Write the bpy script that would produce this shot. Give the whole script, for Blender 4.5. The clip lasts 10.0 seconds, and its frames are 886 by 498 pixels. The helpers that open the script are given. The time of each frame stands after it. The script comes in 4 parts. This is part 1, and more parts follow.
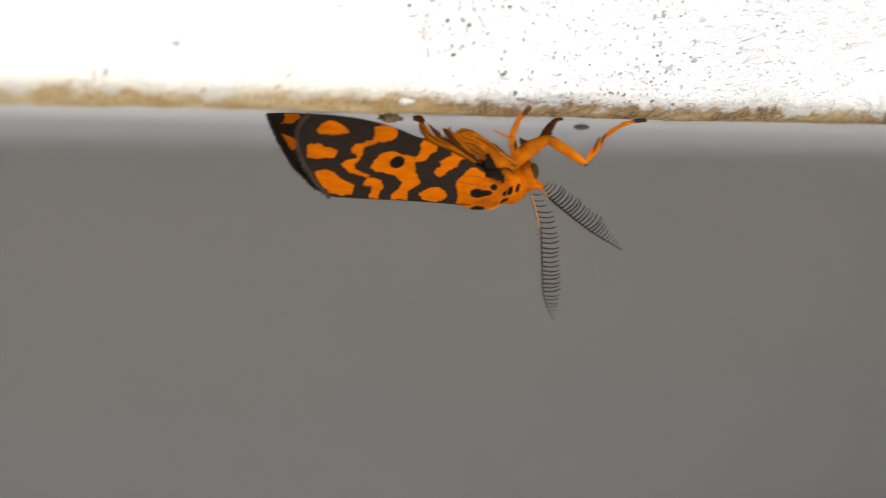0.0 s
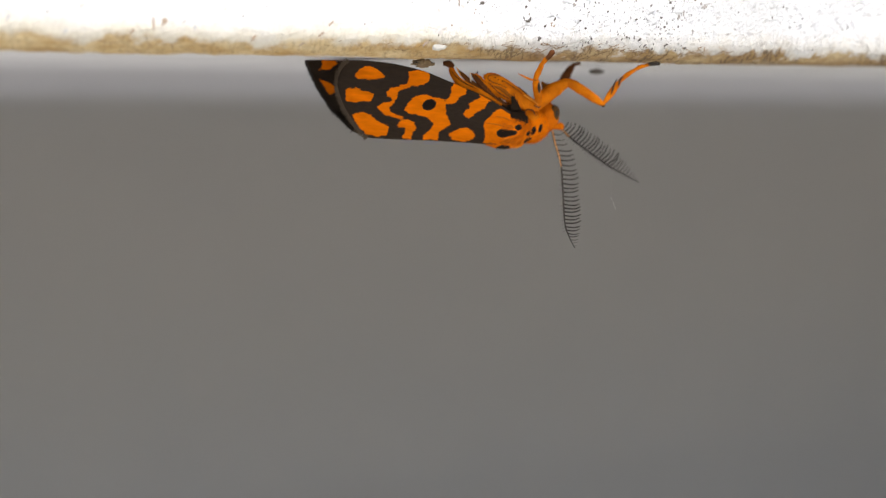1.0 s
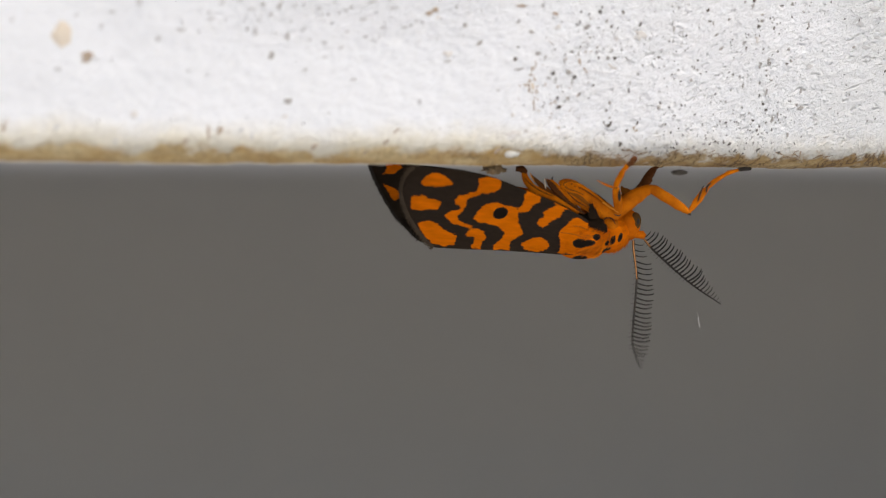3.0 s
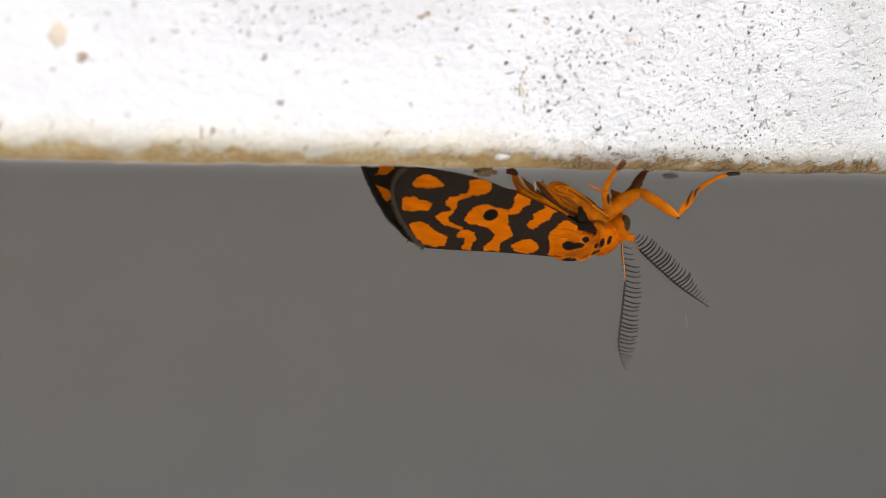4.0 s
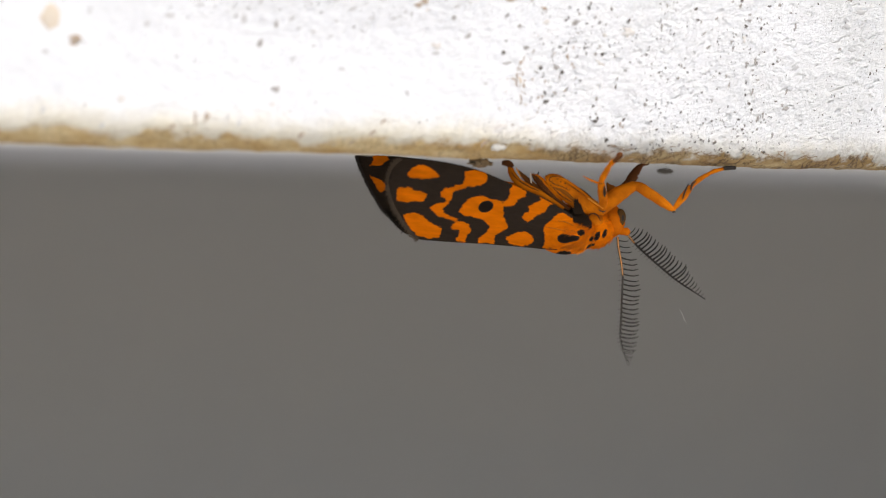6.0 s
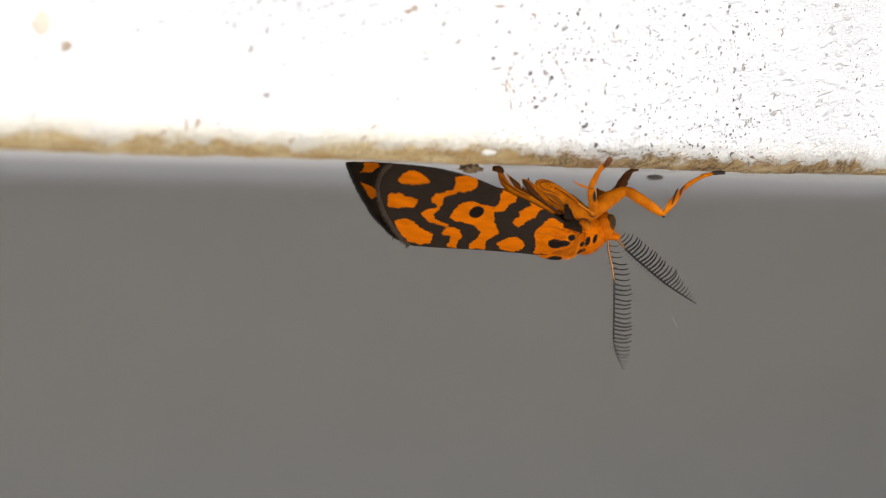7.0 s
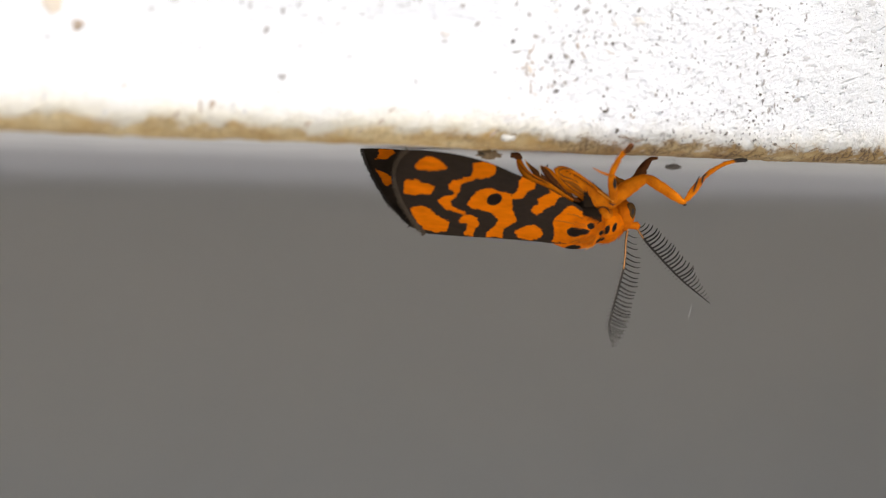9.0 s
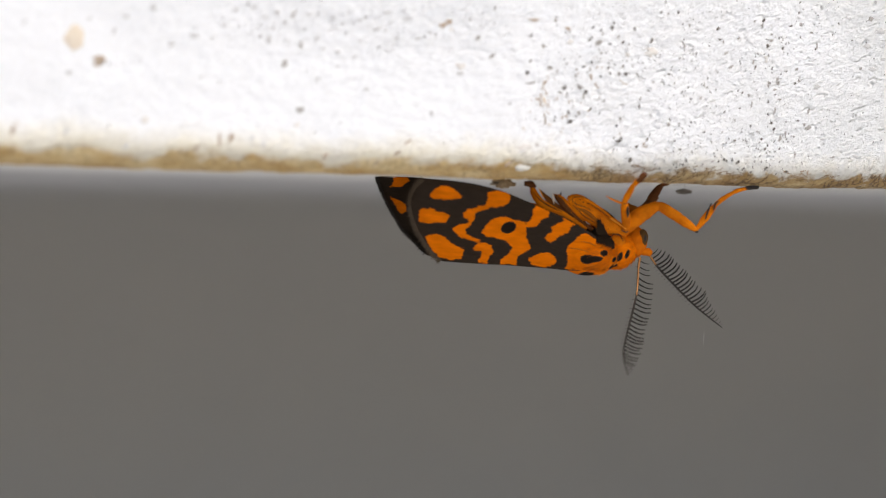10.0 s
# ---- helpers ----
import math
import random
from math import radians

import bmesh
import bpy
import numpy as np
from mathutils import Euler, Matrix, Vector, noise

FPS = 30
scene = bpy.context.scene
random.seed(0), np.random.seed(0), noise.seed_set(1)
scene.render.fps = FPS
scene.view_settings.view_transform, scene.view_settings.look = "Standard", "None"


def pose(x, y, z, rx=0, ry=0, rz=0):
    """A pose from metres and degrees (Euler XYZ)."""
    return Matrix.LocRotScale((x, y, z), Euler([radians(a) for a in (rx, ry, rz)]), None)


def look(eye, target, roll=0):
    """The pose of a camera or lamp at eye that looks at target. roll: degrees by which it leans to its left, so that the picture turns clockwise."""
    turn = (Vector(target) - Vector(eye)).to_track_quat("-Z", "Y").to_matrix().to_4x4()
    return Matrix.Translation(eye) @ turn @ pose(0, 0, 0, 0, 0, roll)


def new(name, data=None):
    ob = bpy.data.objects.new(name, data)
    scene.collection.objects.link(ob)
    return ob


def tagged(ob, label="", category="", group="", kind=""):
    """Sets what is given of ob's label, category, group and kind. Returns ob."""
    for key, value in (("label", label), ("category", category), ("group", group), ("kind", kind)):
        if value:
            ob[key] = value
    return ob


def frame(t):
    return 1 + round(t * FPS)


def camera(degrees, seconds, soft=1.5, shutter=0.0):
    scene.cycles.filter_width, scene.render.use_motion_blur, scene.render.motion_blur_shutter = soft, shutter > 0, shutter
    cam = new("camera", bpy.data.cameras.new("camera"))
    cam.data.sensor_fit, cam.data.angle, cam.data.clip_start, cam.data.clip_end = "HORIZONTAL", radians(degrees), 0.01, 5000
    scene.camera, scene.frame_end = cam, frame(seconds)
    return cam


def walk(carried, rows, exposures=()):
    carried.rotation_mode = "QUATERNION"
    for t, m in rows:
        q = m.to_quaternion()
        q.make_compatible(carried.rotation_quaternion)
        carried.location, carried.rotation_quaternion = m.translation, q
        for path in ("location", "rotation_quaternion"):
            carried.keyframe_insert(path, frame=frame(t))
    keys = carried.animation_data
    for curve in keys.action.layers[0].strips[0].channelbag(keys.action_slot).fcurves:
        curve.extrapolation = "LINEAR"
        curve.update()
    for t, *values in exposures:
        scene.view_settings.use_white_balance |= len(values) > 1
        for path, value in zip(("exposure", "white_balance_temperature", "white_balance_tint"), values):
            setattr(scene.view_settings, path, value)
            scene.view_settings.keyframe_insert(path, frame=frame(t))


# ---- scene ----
cam = camera(46.0, 10.0, soft=1.1, shutter=0.4)
cam.data.dof.use_dof, cam.data.dof.focus_distance, cam.data.dof.aperture_fstop = True, 0.0925, 16.0
# seconds, place in metres, turn in degrees; the ledge's lower edge runs along x at a height of 0.5 m
ROWS = [
    (0.0, -0.02062, -0.08150, 0.49658, 84.91, -0.66, -15.99),
    (0.2, -0.02069, -0.08291, 0.49458, 85.71, -0.76, -14.74),
    (0.5, -0.01996, -0.08908, 0.49348, 83.17, -0.21, -15.90),
    (0.7, -0.01883, -0.08969, 0.49381, 83.70, -0.57, -15.31),
    (1.0, -0.02589, -0.08752, 0.49535, 82.53, -0.10, -16.47),
    (1.2, -0.02414, -0.08640, 0.49378, 82.28, -0.34, -15.50),
    (1.5, -0.03641, -0.08218, 0.49476, 82.76, 0.26, -14.56),
    (1.7, -0.03145, -0.07945, 0.49820, 84.24, -0.02, -12.64),
    (1.8, -0.02657, -0.07870, 0.49881, 84.48, -0.21, -12.35),
    (2.0, -0.02781, -0.07984, 0.49883, 85.53, 0.07, -12.16),
    (2.2, -0.03115, -0.08058, 0.49968, 85.21, -0.04, -11.96),
    (2.5, -0.02953, -0.08010, 0.49801, 85.23, -0.28, -12.48),
    (2.7, -0.02465, -0.07986, 0.49925, 85.51, -0.29, -13.05),
    (3.8, -0.02460, -0.08160, 0.49938, 86.18, -0.57, -12.78),
    (4.0, -0.02369, -0.08137, 0.49981, 85.65, -0.90, -12.78),
    (4.5, -0.02459, -0.08201, 0.49964, 85.89, -1.05, -13.10),
    (5.0, -0.02531, -0.08190, 0.50012, 86.14, -1.16, -13.22),
    (5.5, -0.02494, -0.08129, 0.49955, 86.23, -1.28, -13.38),
    (5.7, -0.02422, -0.08076, 0.49910, 85.92, -1.43, -13.51),
    (6.8, -0.02496, -0.08038, 0.49729, 86.90, -1.25, -13.95),
    (7.0, -0.02442, -0.08077, 0.49750, 86.98, -1.21, -14.13),
    (7.5, -0.02589, -0.08078, 0.49750, 87.06, -1.18, -14.16),
    (8.0, -0.02585, -0.08068, 0.49752, 87.10, -1.19, -14.30),
    (8.5, -0.02521, -0.08076, 0.49870, 87.25, -1.20, -14.28),
    (9.0, -0.02550, -0.07868, 0.49594, 87.26, -1.37, -14.24),
    (9.5, -0.02530, -0.07884, 0.49765, 87.47, -1.19, -14.10),
    (10.0, -0.02685, -0.07916, 0.49801, 87.44, -1.22, -14.18),
]


# ---- light ----
EXPOSURES = [(0.0, 0.91), (0.5, 0.87), (1.0, 0.86), (1.5, 0.89), (1.8, 0.78), (2.0, 0.35), (2.5, 0.23), (2.7, 0.25), (3.8, 0.60), (4.0, 0.58), (4.5, 0.49),
             (5.0, 0.64), (5.5, 0.49), (5.7, 0.51), (6.8, 0.86), (7.5, 0.87), (8.5, 0.79), (9.0, 0.74), (9.5, 0.84), (10.0, 0.54)]
walk(cam, [(t, pose(*row)) for t, *row in ROWS], EXPOSURES)

world = bpy.data.worlds.new("overcast_sky")
world.use_nodes = True
scene.world = world
sky = world.node_tree.nodes.new("ShaderNodeTexSky")
sky.sky_type, sky.sun_disc = "NISHITA", False
sky.sun_elevation, sky.sun_rotation = radians(60), radians(160)
sky.air_density, sky.dust_density = 1.0, 4.0
back = world.node_tree.nodes["Background"]
back.inputs["Strength"].default_value = 0.12
world.node_tree.links.new(sky.outputs["Color"], back.inputs["Color"])
sun = new("sun", bpy.data.lights.new("sun", "SUN"))
sun.data.energy, sun.data.angle, sun.data.color = 1.5, radians(20), (1.0, 0.95, 0.865)
sun.matrix_world = look((0.5, -1.5, 3.25), (0, 0, 0.50))


# ---- materials ----
def material(name, color, rough=0.6, other=None, scale=400.0, amount=0.5, stretch=(1, 1, 1), bump=0.0, bump_scale=2000.0, gloss=0.5):
    """A principled surface whose colour wanders between color and other at two scales, with a fine relief."""
    m = bpy.data.materials.new(name)
    m.use_nodes = True
    tree, n = m.node_tree, m.node_tree.nodes
    bsdf = n["Principled BSDF"]
    bsdf.inputs["Roughness"].default_value, bsdf.inputs["Specular IOR Level"].default_value = rough, gloss
    place = n.new("ShaderNodeTexCoord")
    mapping = n.new("ShaderNodeMapping")
    mapping.inputs["Scale"].default_value = stretch
    tree.links.new(place.outputs["Object"], mapping.inputs["Vector"])
    other = other or tuple(c * 0.75 for c in color)
    coarse, fine = n.new("ShaderNodeTexNoise"), n.new("ShaderNodeTexNoise")
    coarse.inputs["Scale"].default_value, fine.inputs["Scale"].default_value = scale * 0.2, scale
    fine.inputs["Detail"].default_value = 5
    add = n.new("ShaderNodeMath")
    add.operation = "MULTIPLY_ADD"
    add.inputs[1].default_value, add.inputs[2].default_value = amount * 2, 0.5 - amount
    half = n.new("ShaderNodeMix")
    half.data_type = "FLOAT"
    half.inputs["Factor"].default_value = 0.6
    tree.links.new(coarse.outputs["Fac"], half.inputs["A"])
    tree.links.new(fine.outputs["Fac"], half.inputs["B"])
    tree.links.new(half.outputs["Result"], add.inputs[0])
    mix = n.new("ShaderNodeMix")
    mix.data_type = "RGBA"
    mix.inputs["A"].default_value, mix.inputs["B"].default_value = (*color, 1), (*other, 1)
    tree.links.new(add.outputs["Value"], mix.inputs["Factor"])
    tree.links.new(mix.outputs["Result"], bsdf.inputs["Base Color"])
    for tex in (coarse, fine):
        tree.links.new(mapping.outputs["Vector"], tex.inputs["Vector"])
    if bump:
        relief, node = n.new("ShaderNodeTexNoise"), n.new("ShaderNodeBump")
        relief.inputs["Scale"].default_value, relief.inputs["Detail"].default_value = bump_scale, 4
        node.inputs["Strength"].default_value, node.inputs["Distance"].default_value = bump, 0.0001
        tree.links.new(mapping.outputs["Vector"], relief.inputs["Vector"])
        tree.links.new(relief.outputs["Fac"], node.inputs["Height"])
        tree.links.new(node.outputs["Normal"], bsdf.inputs["Normal"])
    return m


def scale_material(name, orange, dark):
    """Insect scales: the attribute "pattern" parts orange from dark and marks black spots, with a ragged border and fine rows of scales."""
    m = material(name, tuple(c * 1.12 for c in orange), 0.62, tuple(c * 0.56 for c in orange), 2600.0, 0.95, (0.16, 1, 1), 0.9, 6000.0, gloss=0.02)
    tree, n = m.node_tree, m.node_tree.nodes
    bsdf = n["Principled BSDF"]
    old = bsdf.inputs["Base Color"].links[0].from_socket
    attribute = n.new("ShaderNodeAttribute")
    attribute.attribute_name = "pattern"
    ragged = n.new("ShaderNodeTexNoise")
    ragged.inputs["Scale"].default_value, ragged.inputs["Detail"].default_value = 4800.0, 5
    coords = n.new("ShaderNodeTexCoord")
    stretch = n.new("ShaderNodeMapping")
    stretch.inputs["Scale"].default_value = (0.3, 1, 1)
    tree.links.new(coords.outputs["Object"], stretch.inputs["Vector"])
    tree.links.new(stretch.outputs["Vector"], ragged.inputs["Vector"])
    shift = n.new("ShaderNodeMath")
    shift.operation = "MULTIPLY_ADD"
    shift.inputs[1].default_value = 0.46
    tree.links.new(ragged.outputs["Fac"], shift.inputs[0])
    tree.links.new(attribute.outputs["Fac"], shift.inputs[2])
    step = n.new("ShaderNodeMapRange")
    step.inputs["From Min"].default_value, step.inputs["From Max"].default_value = 0.195, 0.265
    tree.links.new(shift.outputs["Value"], step.inputs["Value"])
    brown = n.new("ShaderNodeMix")
    brown.data_type = "RGBA"
    brown.inputs["A"].default_value, brown.inputs["B"].default_value = (*dark, 1), (*(c * 1.7 for c in dark), 1)
    tree.links.new(ragged.outputs["Fac"], brown.inputs["Factor"])
    # the round spots are blacker than the bands
    spot = n.new("ShaderNodeMapRange")
    spot.inputs["From Min"].default_value, spot.inputs["From Max"].default_value = -1.8, -1.3
    tree.links.new(attribute.outputs["Fac"], spot.inputs["Value"])
    dark_mix = n.new("ShaderNodeMix")
    dark_mix.data_type = "RGBA"
    dark_mix.inputs["A"].default_value = (*(c * 0.62 for c in dark), 1)
    tree.links.new(spot.outputs["Result"], dark_mix.inputs["Factor"])
    tree.links.new(brown.outputs["Result"], dark_mix.inputs["B"])
    mix = n.new("ShaderNodeMix")
    mix.data_type = "RGBA"
    tree.links.new(step.outputs["Result"], mix.inputs["Factor"])
    tree.links.new(dark_mix.outputs["Result"], mix.inputs["A"])
    tree.links.new(old, mix.inputs["B"])
    tree.links.new(mix.outputs["Result"], bsdf.inputs["Base Color"])
    return m


def painted_plaster():
    """White paint, worn through to tan at the lower edge in an uneven line, grey and stippled further along."""
    m = bpy.data.materials.new("white_painted_plaster")
    m.use_nodes = True
    tree, n = m.node_tree, m.node_tree.nodes
    link = tree.links.new
    bsdf = n["Principled BSDF"]
    bsdf.inputs["Roughness"].default_value = 0.75
    coords = n.new("ShaderNodeTexCoord")
    split = n.new("ShaderNodeSeparateXYZ")
    link(coords.outputs["Object"], split.inputs["Vector"])

    def noise_at(scale, detail=4.0, stretch=(1, 1, 1), rough=0.5, slant=0.0):
        mapping, tex = n.new("ShaderNodeMapping"), n.new("ShaderNodeTexNoise")
        mapping.inputs["Scale"].default_value = stretch
        if slant:
            mapping.vector_type = "TEXTURE"
            mapping.inputs["Rotation"].default_value = (0, radians(slant), 0)
        tex.inputs["Scale"].default_value, tex.inputs["Detail"].default_value, tex.inputs["Roughness"].default_value = scale, detail, rough
        link(coords.outputs["Object"], mapping.inputs["Vector"])
        link(mapping.outputs["Vector"], tex.inputs["Vector"])
        return tex.outputs["Fac"]

    def math_of(kind, a, b, c=None):
        node = n.new("ShaderNodeMath")
        node.operation = kind
        for i, v in enumerate((a, b, c)):
            if v is None:
                continue
            if isinstance(v, (int, float)):
                node.inputs[i].default_value = v
            else:
                link(v, node.inputs[i])
        return node.outputs["Value"]

    def ramp(value, low, high, a=0.0, b=1.0):
        node = n.new("ShaderNodeMapRange")
        node.interpolation_type = "SMOOTHSTEP"
        for key, v in (("From Min", low), ("From Max", high), ("To Min", a), ("To Max", b)):
            node.inputs[key].default_value = v
        link(value, node.inputs["Value"])
        return node.outputs["Result"]

    def blend(factor, a, b):
        node = n.new("ShaderNodeMix")
        node.data_type = "RGBA"
        link(factor, node.inputs["Factor"])
        for key, v in (("A", a), ("B", b)):
            if isinstance(v, tuple):
                node.inputs[key].default_value = (*v, 1)
            else:
                link(v, node.inputs[key])
        return node.outputs["Result"]

    # the worn line: height above the lower edge, made uneven by two noises
    z = math_of("MULTIPLY_ADD", noise_at(160.0, 3, (1, 1, 0.4)), 0.0026, split.outputs["Z"])
    right = ramp(split.outputs["X"], -0.006, 0.012)
    streak = math_of("SUBTRACT", noise_at(600.0, 5, (1.5, 1, 0.85), 0.6, -30.0), 0.5)
    z = math_of("MULTIPLY_ADD", streak, math_of("MULTIPLY_ADD", right, -0.0010, 0.0022), z)
    z = math_of("MULTIPLY_ADD", math_of("SUBTRACT", noise_at(900.0, 6, (1, 1, 1), 0.6), 0.5), math_of("MULTIPLY_ADD", right, 0.0020, 0.0006), z)
    z = math_of("MULTIPLY_ADD", right, 0.0003, math_of("ADD", z, 0.0009))
    worn = ramp(z, 0.00300, 0.00362, 1.0, 0.0)
    halo = math_of("MULTIPLY", ramp(z, 0.0032, 0.0060, 0.82, 0.0), math_of("MULTIPLY_ADD", right, -0.45, 1.0))
    inward = math_of("MULTIPLY_ADD", noise_at(500.0, 4), 0.0016, math_of("MULTIPLY_ADD", right, -0.006, split.outputs["Y"]))
    front = ramp(inward, 0.0021, 0.0032, 1.0, 0.0)
    high = math_of("MULTIPLY", ramp(split.outputs["Z"], 0.006, 0.012), ramp(split.outputs["X"], -0.034, -0.016))
    rough = math_of("MAXIMUM", right, math_of("MULTIPLY", high, 0.4))
    paint = blend(noise_at(60.0, 6), (0.765, 0.775, 0.79), (0.725, 0.737, 0.752))
    paint = blend(right, paint, blend(noise_at(90.0, 5), (0.87, 0.88, 0.89), (0.82, 0.83, 0.84)))
    grime = ramp(noise_at(350.0, 6, (1, 1, 1), 0.65), 0.58, 0.76, 0.0, 0.16)
    paint = blend(math_of("MULTIPLY", grime, rough), paint, (0.46, 0.45, 0.43))
    weathered = math_of("MULTIPLY", ramp(split.outputs["X"], 0.010, 0.036), ramp(noise_at(110.0, 4), 0.30, 0.62))
    paint = blend(weathered, paint, (0.73, 0.74, 0.735))
    # pin-prick pits, filled with grey dust
    pits = math_of("MULTIPLY", ramp(noise_at(1700.0, 5, (1.3, 1, 0.8), 0.6, -35.0), 0.63, 0.70), rough)
    paint = blend(math_of("MULTIPLY", pits, 0.5), paint, (0.33, 0.32, 0.31))
    # longer dents, leaning the way the trowel went
    dents = math_of("MULTIPLY", ramp(noise_at(1100.0, 3, (1.6, 1, 0.85), 0.55, -22.0), 0.58, 0.70), rough)
    paint = blend(math_of("MULTIPLY", dents, 0.13), paint, (0.44, 0.435, 0.43))
    paint = blend(math_of("MULTIPLY", halo, front), paint, (0.63, 0.57, 0.42))
    tan = blend(ramp(noise_at(420.0, 6, (0.5, 1, 1.2), 0.65), 0.36, 0.66), (0.46, 0.295, 0.105), (0.64, 0.51, 0.285))
    tan = blend(ramp(noise_at(2600.0, 4, (1, 1, 1), 0.6), 0.52, 0.66, 0.0, 0.5), tan, (0.28, 0.18, 0.08))
    tan = blend(math_of("MULTIPLY", right, ramp(noise_at(300.0, 5, (0.6, 1, 1), 0.6), 0.38, 0.6, 0.1, 0.8)), tan, (0.33, 0.205, 0.085))
    # a web of hairline cracks in the bare rim, denser along the weathered stretch
    web = math_of("ABSOLUTE", math_of("SUBTRACT", noise_at(620.0, 4, (0.55, 1, 1.25), 0.6, 10.0), 0.5), 0.0)
    lines = math_of("MULTIPLY", ramp(web, 0.010, 0.040, 1.0, 0.0), math_of("MULTIPLY_ADD", right, 0.78, 0.22))
    lines = math_of("MULTIPLY", lines, math_of("MULTIPLY", math_of("MAXIMUM", worn, math_of("MULTIPLY", halo, 0.6)), ramp(noise_at(260.0, 2), 0.34, 0.54)))
    surface = blend(math_of("MULTIPLY", worn, front), paint, tan)
    surface = blend(math_of("MULTIPLY", math_of("MULTIPLY", lines, front), 0.85), surface, (0.12, 0.072, 0.036))
    # light falloff under the ledge, in the colour: white, bluish grey, wall grey
    under_shade = ramp(math_of("MULTIPLY_ADD", noise_at(120.0, 5), 0.02, split.outputs["Y"]), 0.010, 0.075)
    soffit_tone = blend(noise_at(80.0, 5), (0.425, 0.436, 0.468), (0.39, 0.40, 0.43))
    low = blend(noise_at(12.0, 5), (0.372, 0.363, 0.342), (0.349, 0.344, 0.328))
    soffit_tone = blend(ramp(split.outputs["Y"], 0.20, 0.56), soffit_tone, low)
    link(blend(under_shade, surface, soffit_tone), bsdf.inputs["Base Color"])
    # relief: soft swells, and a sharp stipple on the rougher parts
    fine = math_of("MULTIPLY", noise_at(2000.0, 7, (1.15, 1, 0.9), 0.68, -25.0), math_of("MULTIPLY_ADD", rough, 0.80, 0.20))
    fine = math_of("MULTIPLY_ADD", dents, -0.5, fine)
    fine = math_of("MULTIPLY_ADD", pits, -0.5, fine)
    fine = math_of("MULTIPLY_ADD", lines, -0.5, fine)
    swell = math_of("MULTIPLY", noise_at(560.0, 4, (1.5, 1, 0.9), 0.55, -18.0), math_of("MULTIPLY_ADD", rough, 0.6, 0.45))
    grain = math_of("MULTIPLY", noise_at(900.0, 5, (1.3, 1, 0.9), 0.6, -25.0), math_of("MULTIPLY", math_of("MAXIMUM", worn, halo), 1.3))
    bump = n.new("ShaderNodeBump")
    bump.inputs["Strength"].default_value, bump.inputs["Distance"].default_value = 1.0, 0.00034
    relief = math_of("ADD", math_of("ADD", fine, swell), grain)
    link(math_of("MULTIPLY", relief, math_of("SUBTRACT", 1.0, under_shade)), bump.inputs["Height"])
    link(bump.outputs["Normal"], bsdf.inputs["Normal"])
    return m


PLASTER = painted_plaster()
WALL = material("grey_render", (0.372, 0.363, 0.342), 0.9, (0.349, 0.344, 0.328), 60.0, 0.5)
PAVING = material("grey_concrete", (0.56, 0.545, 0.51), 0.9, (0.48, 0.47, 0.44), 8.0, 0.5, bump=0.3, bump_scale=300.0)
PALE_DIRT = material("pale_grey_dirt", (0.46, 0.455, 0.45), 0.9, (0.58, 0.575, 0.57), 2500.0)
TAN_DIRT = material("tan_dirt", (0.52, 0.47, 0.41), 0.9, (0.78, 0.77, 0.75), 2200.0, 1.2)
DIRT = material("dark_dirt", (0.23, 0.212, 0.192), 0.9, (0.45, 0.43, 0.40), 3000.0)
SOOT = material("soot_dirt", (0.068, 0.060, 0.052), 0.9, (0.19, 0.172, 0.15), 3000.0, gloss=0.1)
RUST = material("rusty_crack", (0.20, 0.125, 0.06), 0.9, (0.36, 0.26, 0.16), 2500.0, gloss=0.1)
BROWN_DIRT = material("brown_dirt", (0.30, 0.21, 0.13), 0.9, (0.48, 0.40, 0.32), 2500.0)
CREAM = material("cream_filler", (0.66, 0.56, 0.43), 0.85, (0.68, 0.61, 0.52), 1500.0)
CHALK = material("white_paint_blister", (0.74, 0.73, 0.69), 0.8, (0.58, 0.55, 0.47), 1500.0, bump=0.3)
ORANGE, BLACKISH = (0.74, 0.168, 0.001), (0.0205, 0.0145, 0.0102)
WING = scale_material("orange_and_dark_brown_scales", ORANGE, BLACKISH)
FUR = material("orange_fur", (0.75, 0.188, 0.003), 0.7, (0.45, 0.100, 0.003), 2200.0, 0.6, (0.3, 1, 1), 0.8, 5000.0, gloss=0.03)
LEG = material("orange_leg_scales", (0.80, 0.225, 0.003), 0.65, (0.36, 0.085, 0.003), 1100.0, 1.3, bump=1.0, bump_scale=3800.0, gloss=0.04)
BROWN_LEG = material("brown_leg_scales", (0.075, 0.028, 0.008), 0.65, (0.20, 0.062, 0.006), 1800.0, 0.8, bump=1.0, bump_scale=5000.0, gloss=0.12)
PALE_FUR = material("pale_orange_fur", (0.78, 0.32, 0.04), 0.6, (0.72, 0.25, 0.02), 2200.0, gloss=0.05)
PALE_SHAFT = material("pale_amber_shaft", (0.46, 0.235, 0.09), 0.6, (0.36, 0.16, 0.05), 3000.0, gloss=0.1)
# these two also give the far legs their shade, as a darker colour
SHADED_LEG = material("red_brown_and_shaded_leg_scales", (0.14, 0.050, 0.015), 0.7, (0.07, 0.026, 0.010), 1800.0, 0.7, bump=0.8, bump_scale=5000.0, gloss=0.05)
AMBER = material("amber_and_shaded_leg_scales", (0.36, 0.105, 0.004), 0.6, (0.17, 0.055, 0.006), 2500.0, 0.7, bump=0.9, bump_scale=5000.0, gloss=0.1)
BLACK = material("black_chitin", (0.022, 0.018, 0.015), 0.45, (0.04, 0.032, 0.026), 3000.0, gloss=0.15)
SEPIA = material("sepia_scales", (0.016, 0.010, 0.006), 0.75, (0.034, 0.021, 0.012), 3000.0, gloss=0.05)
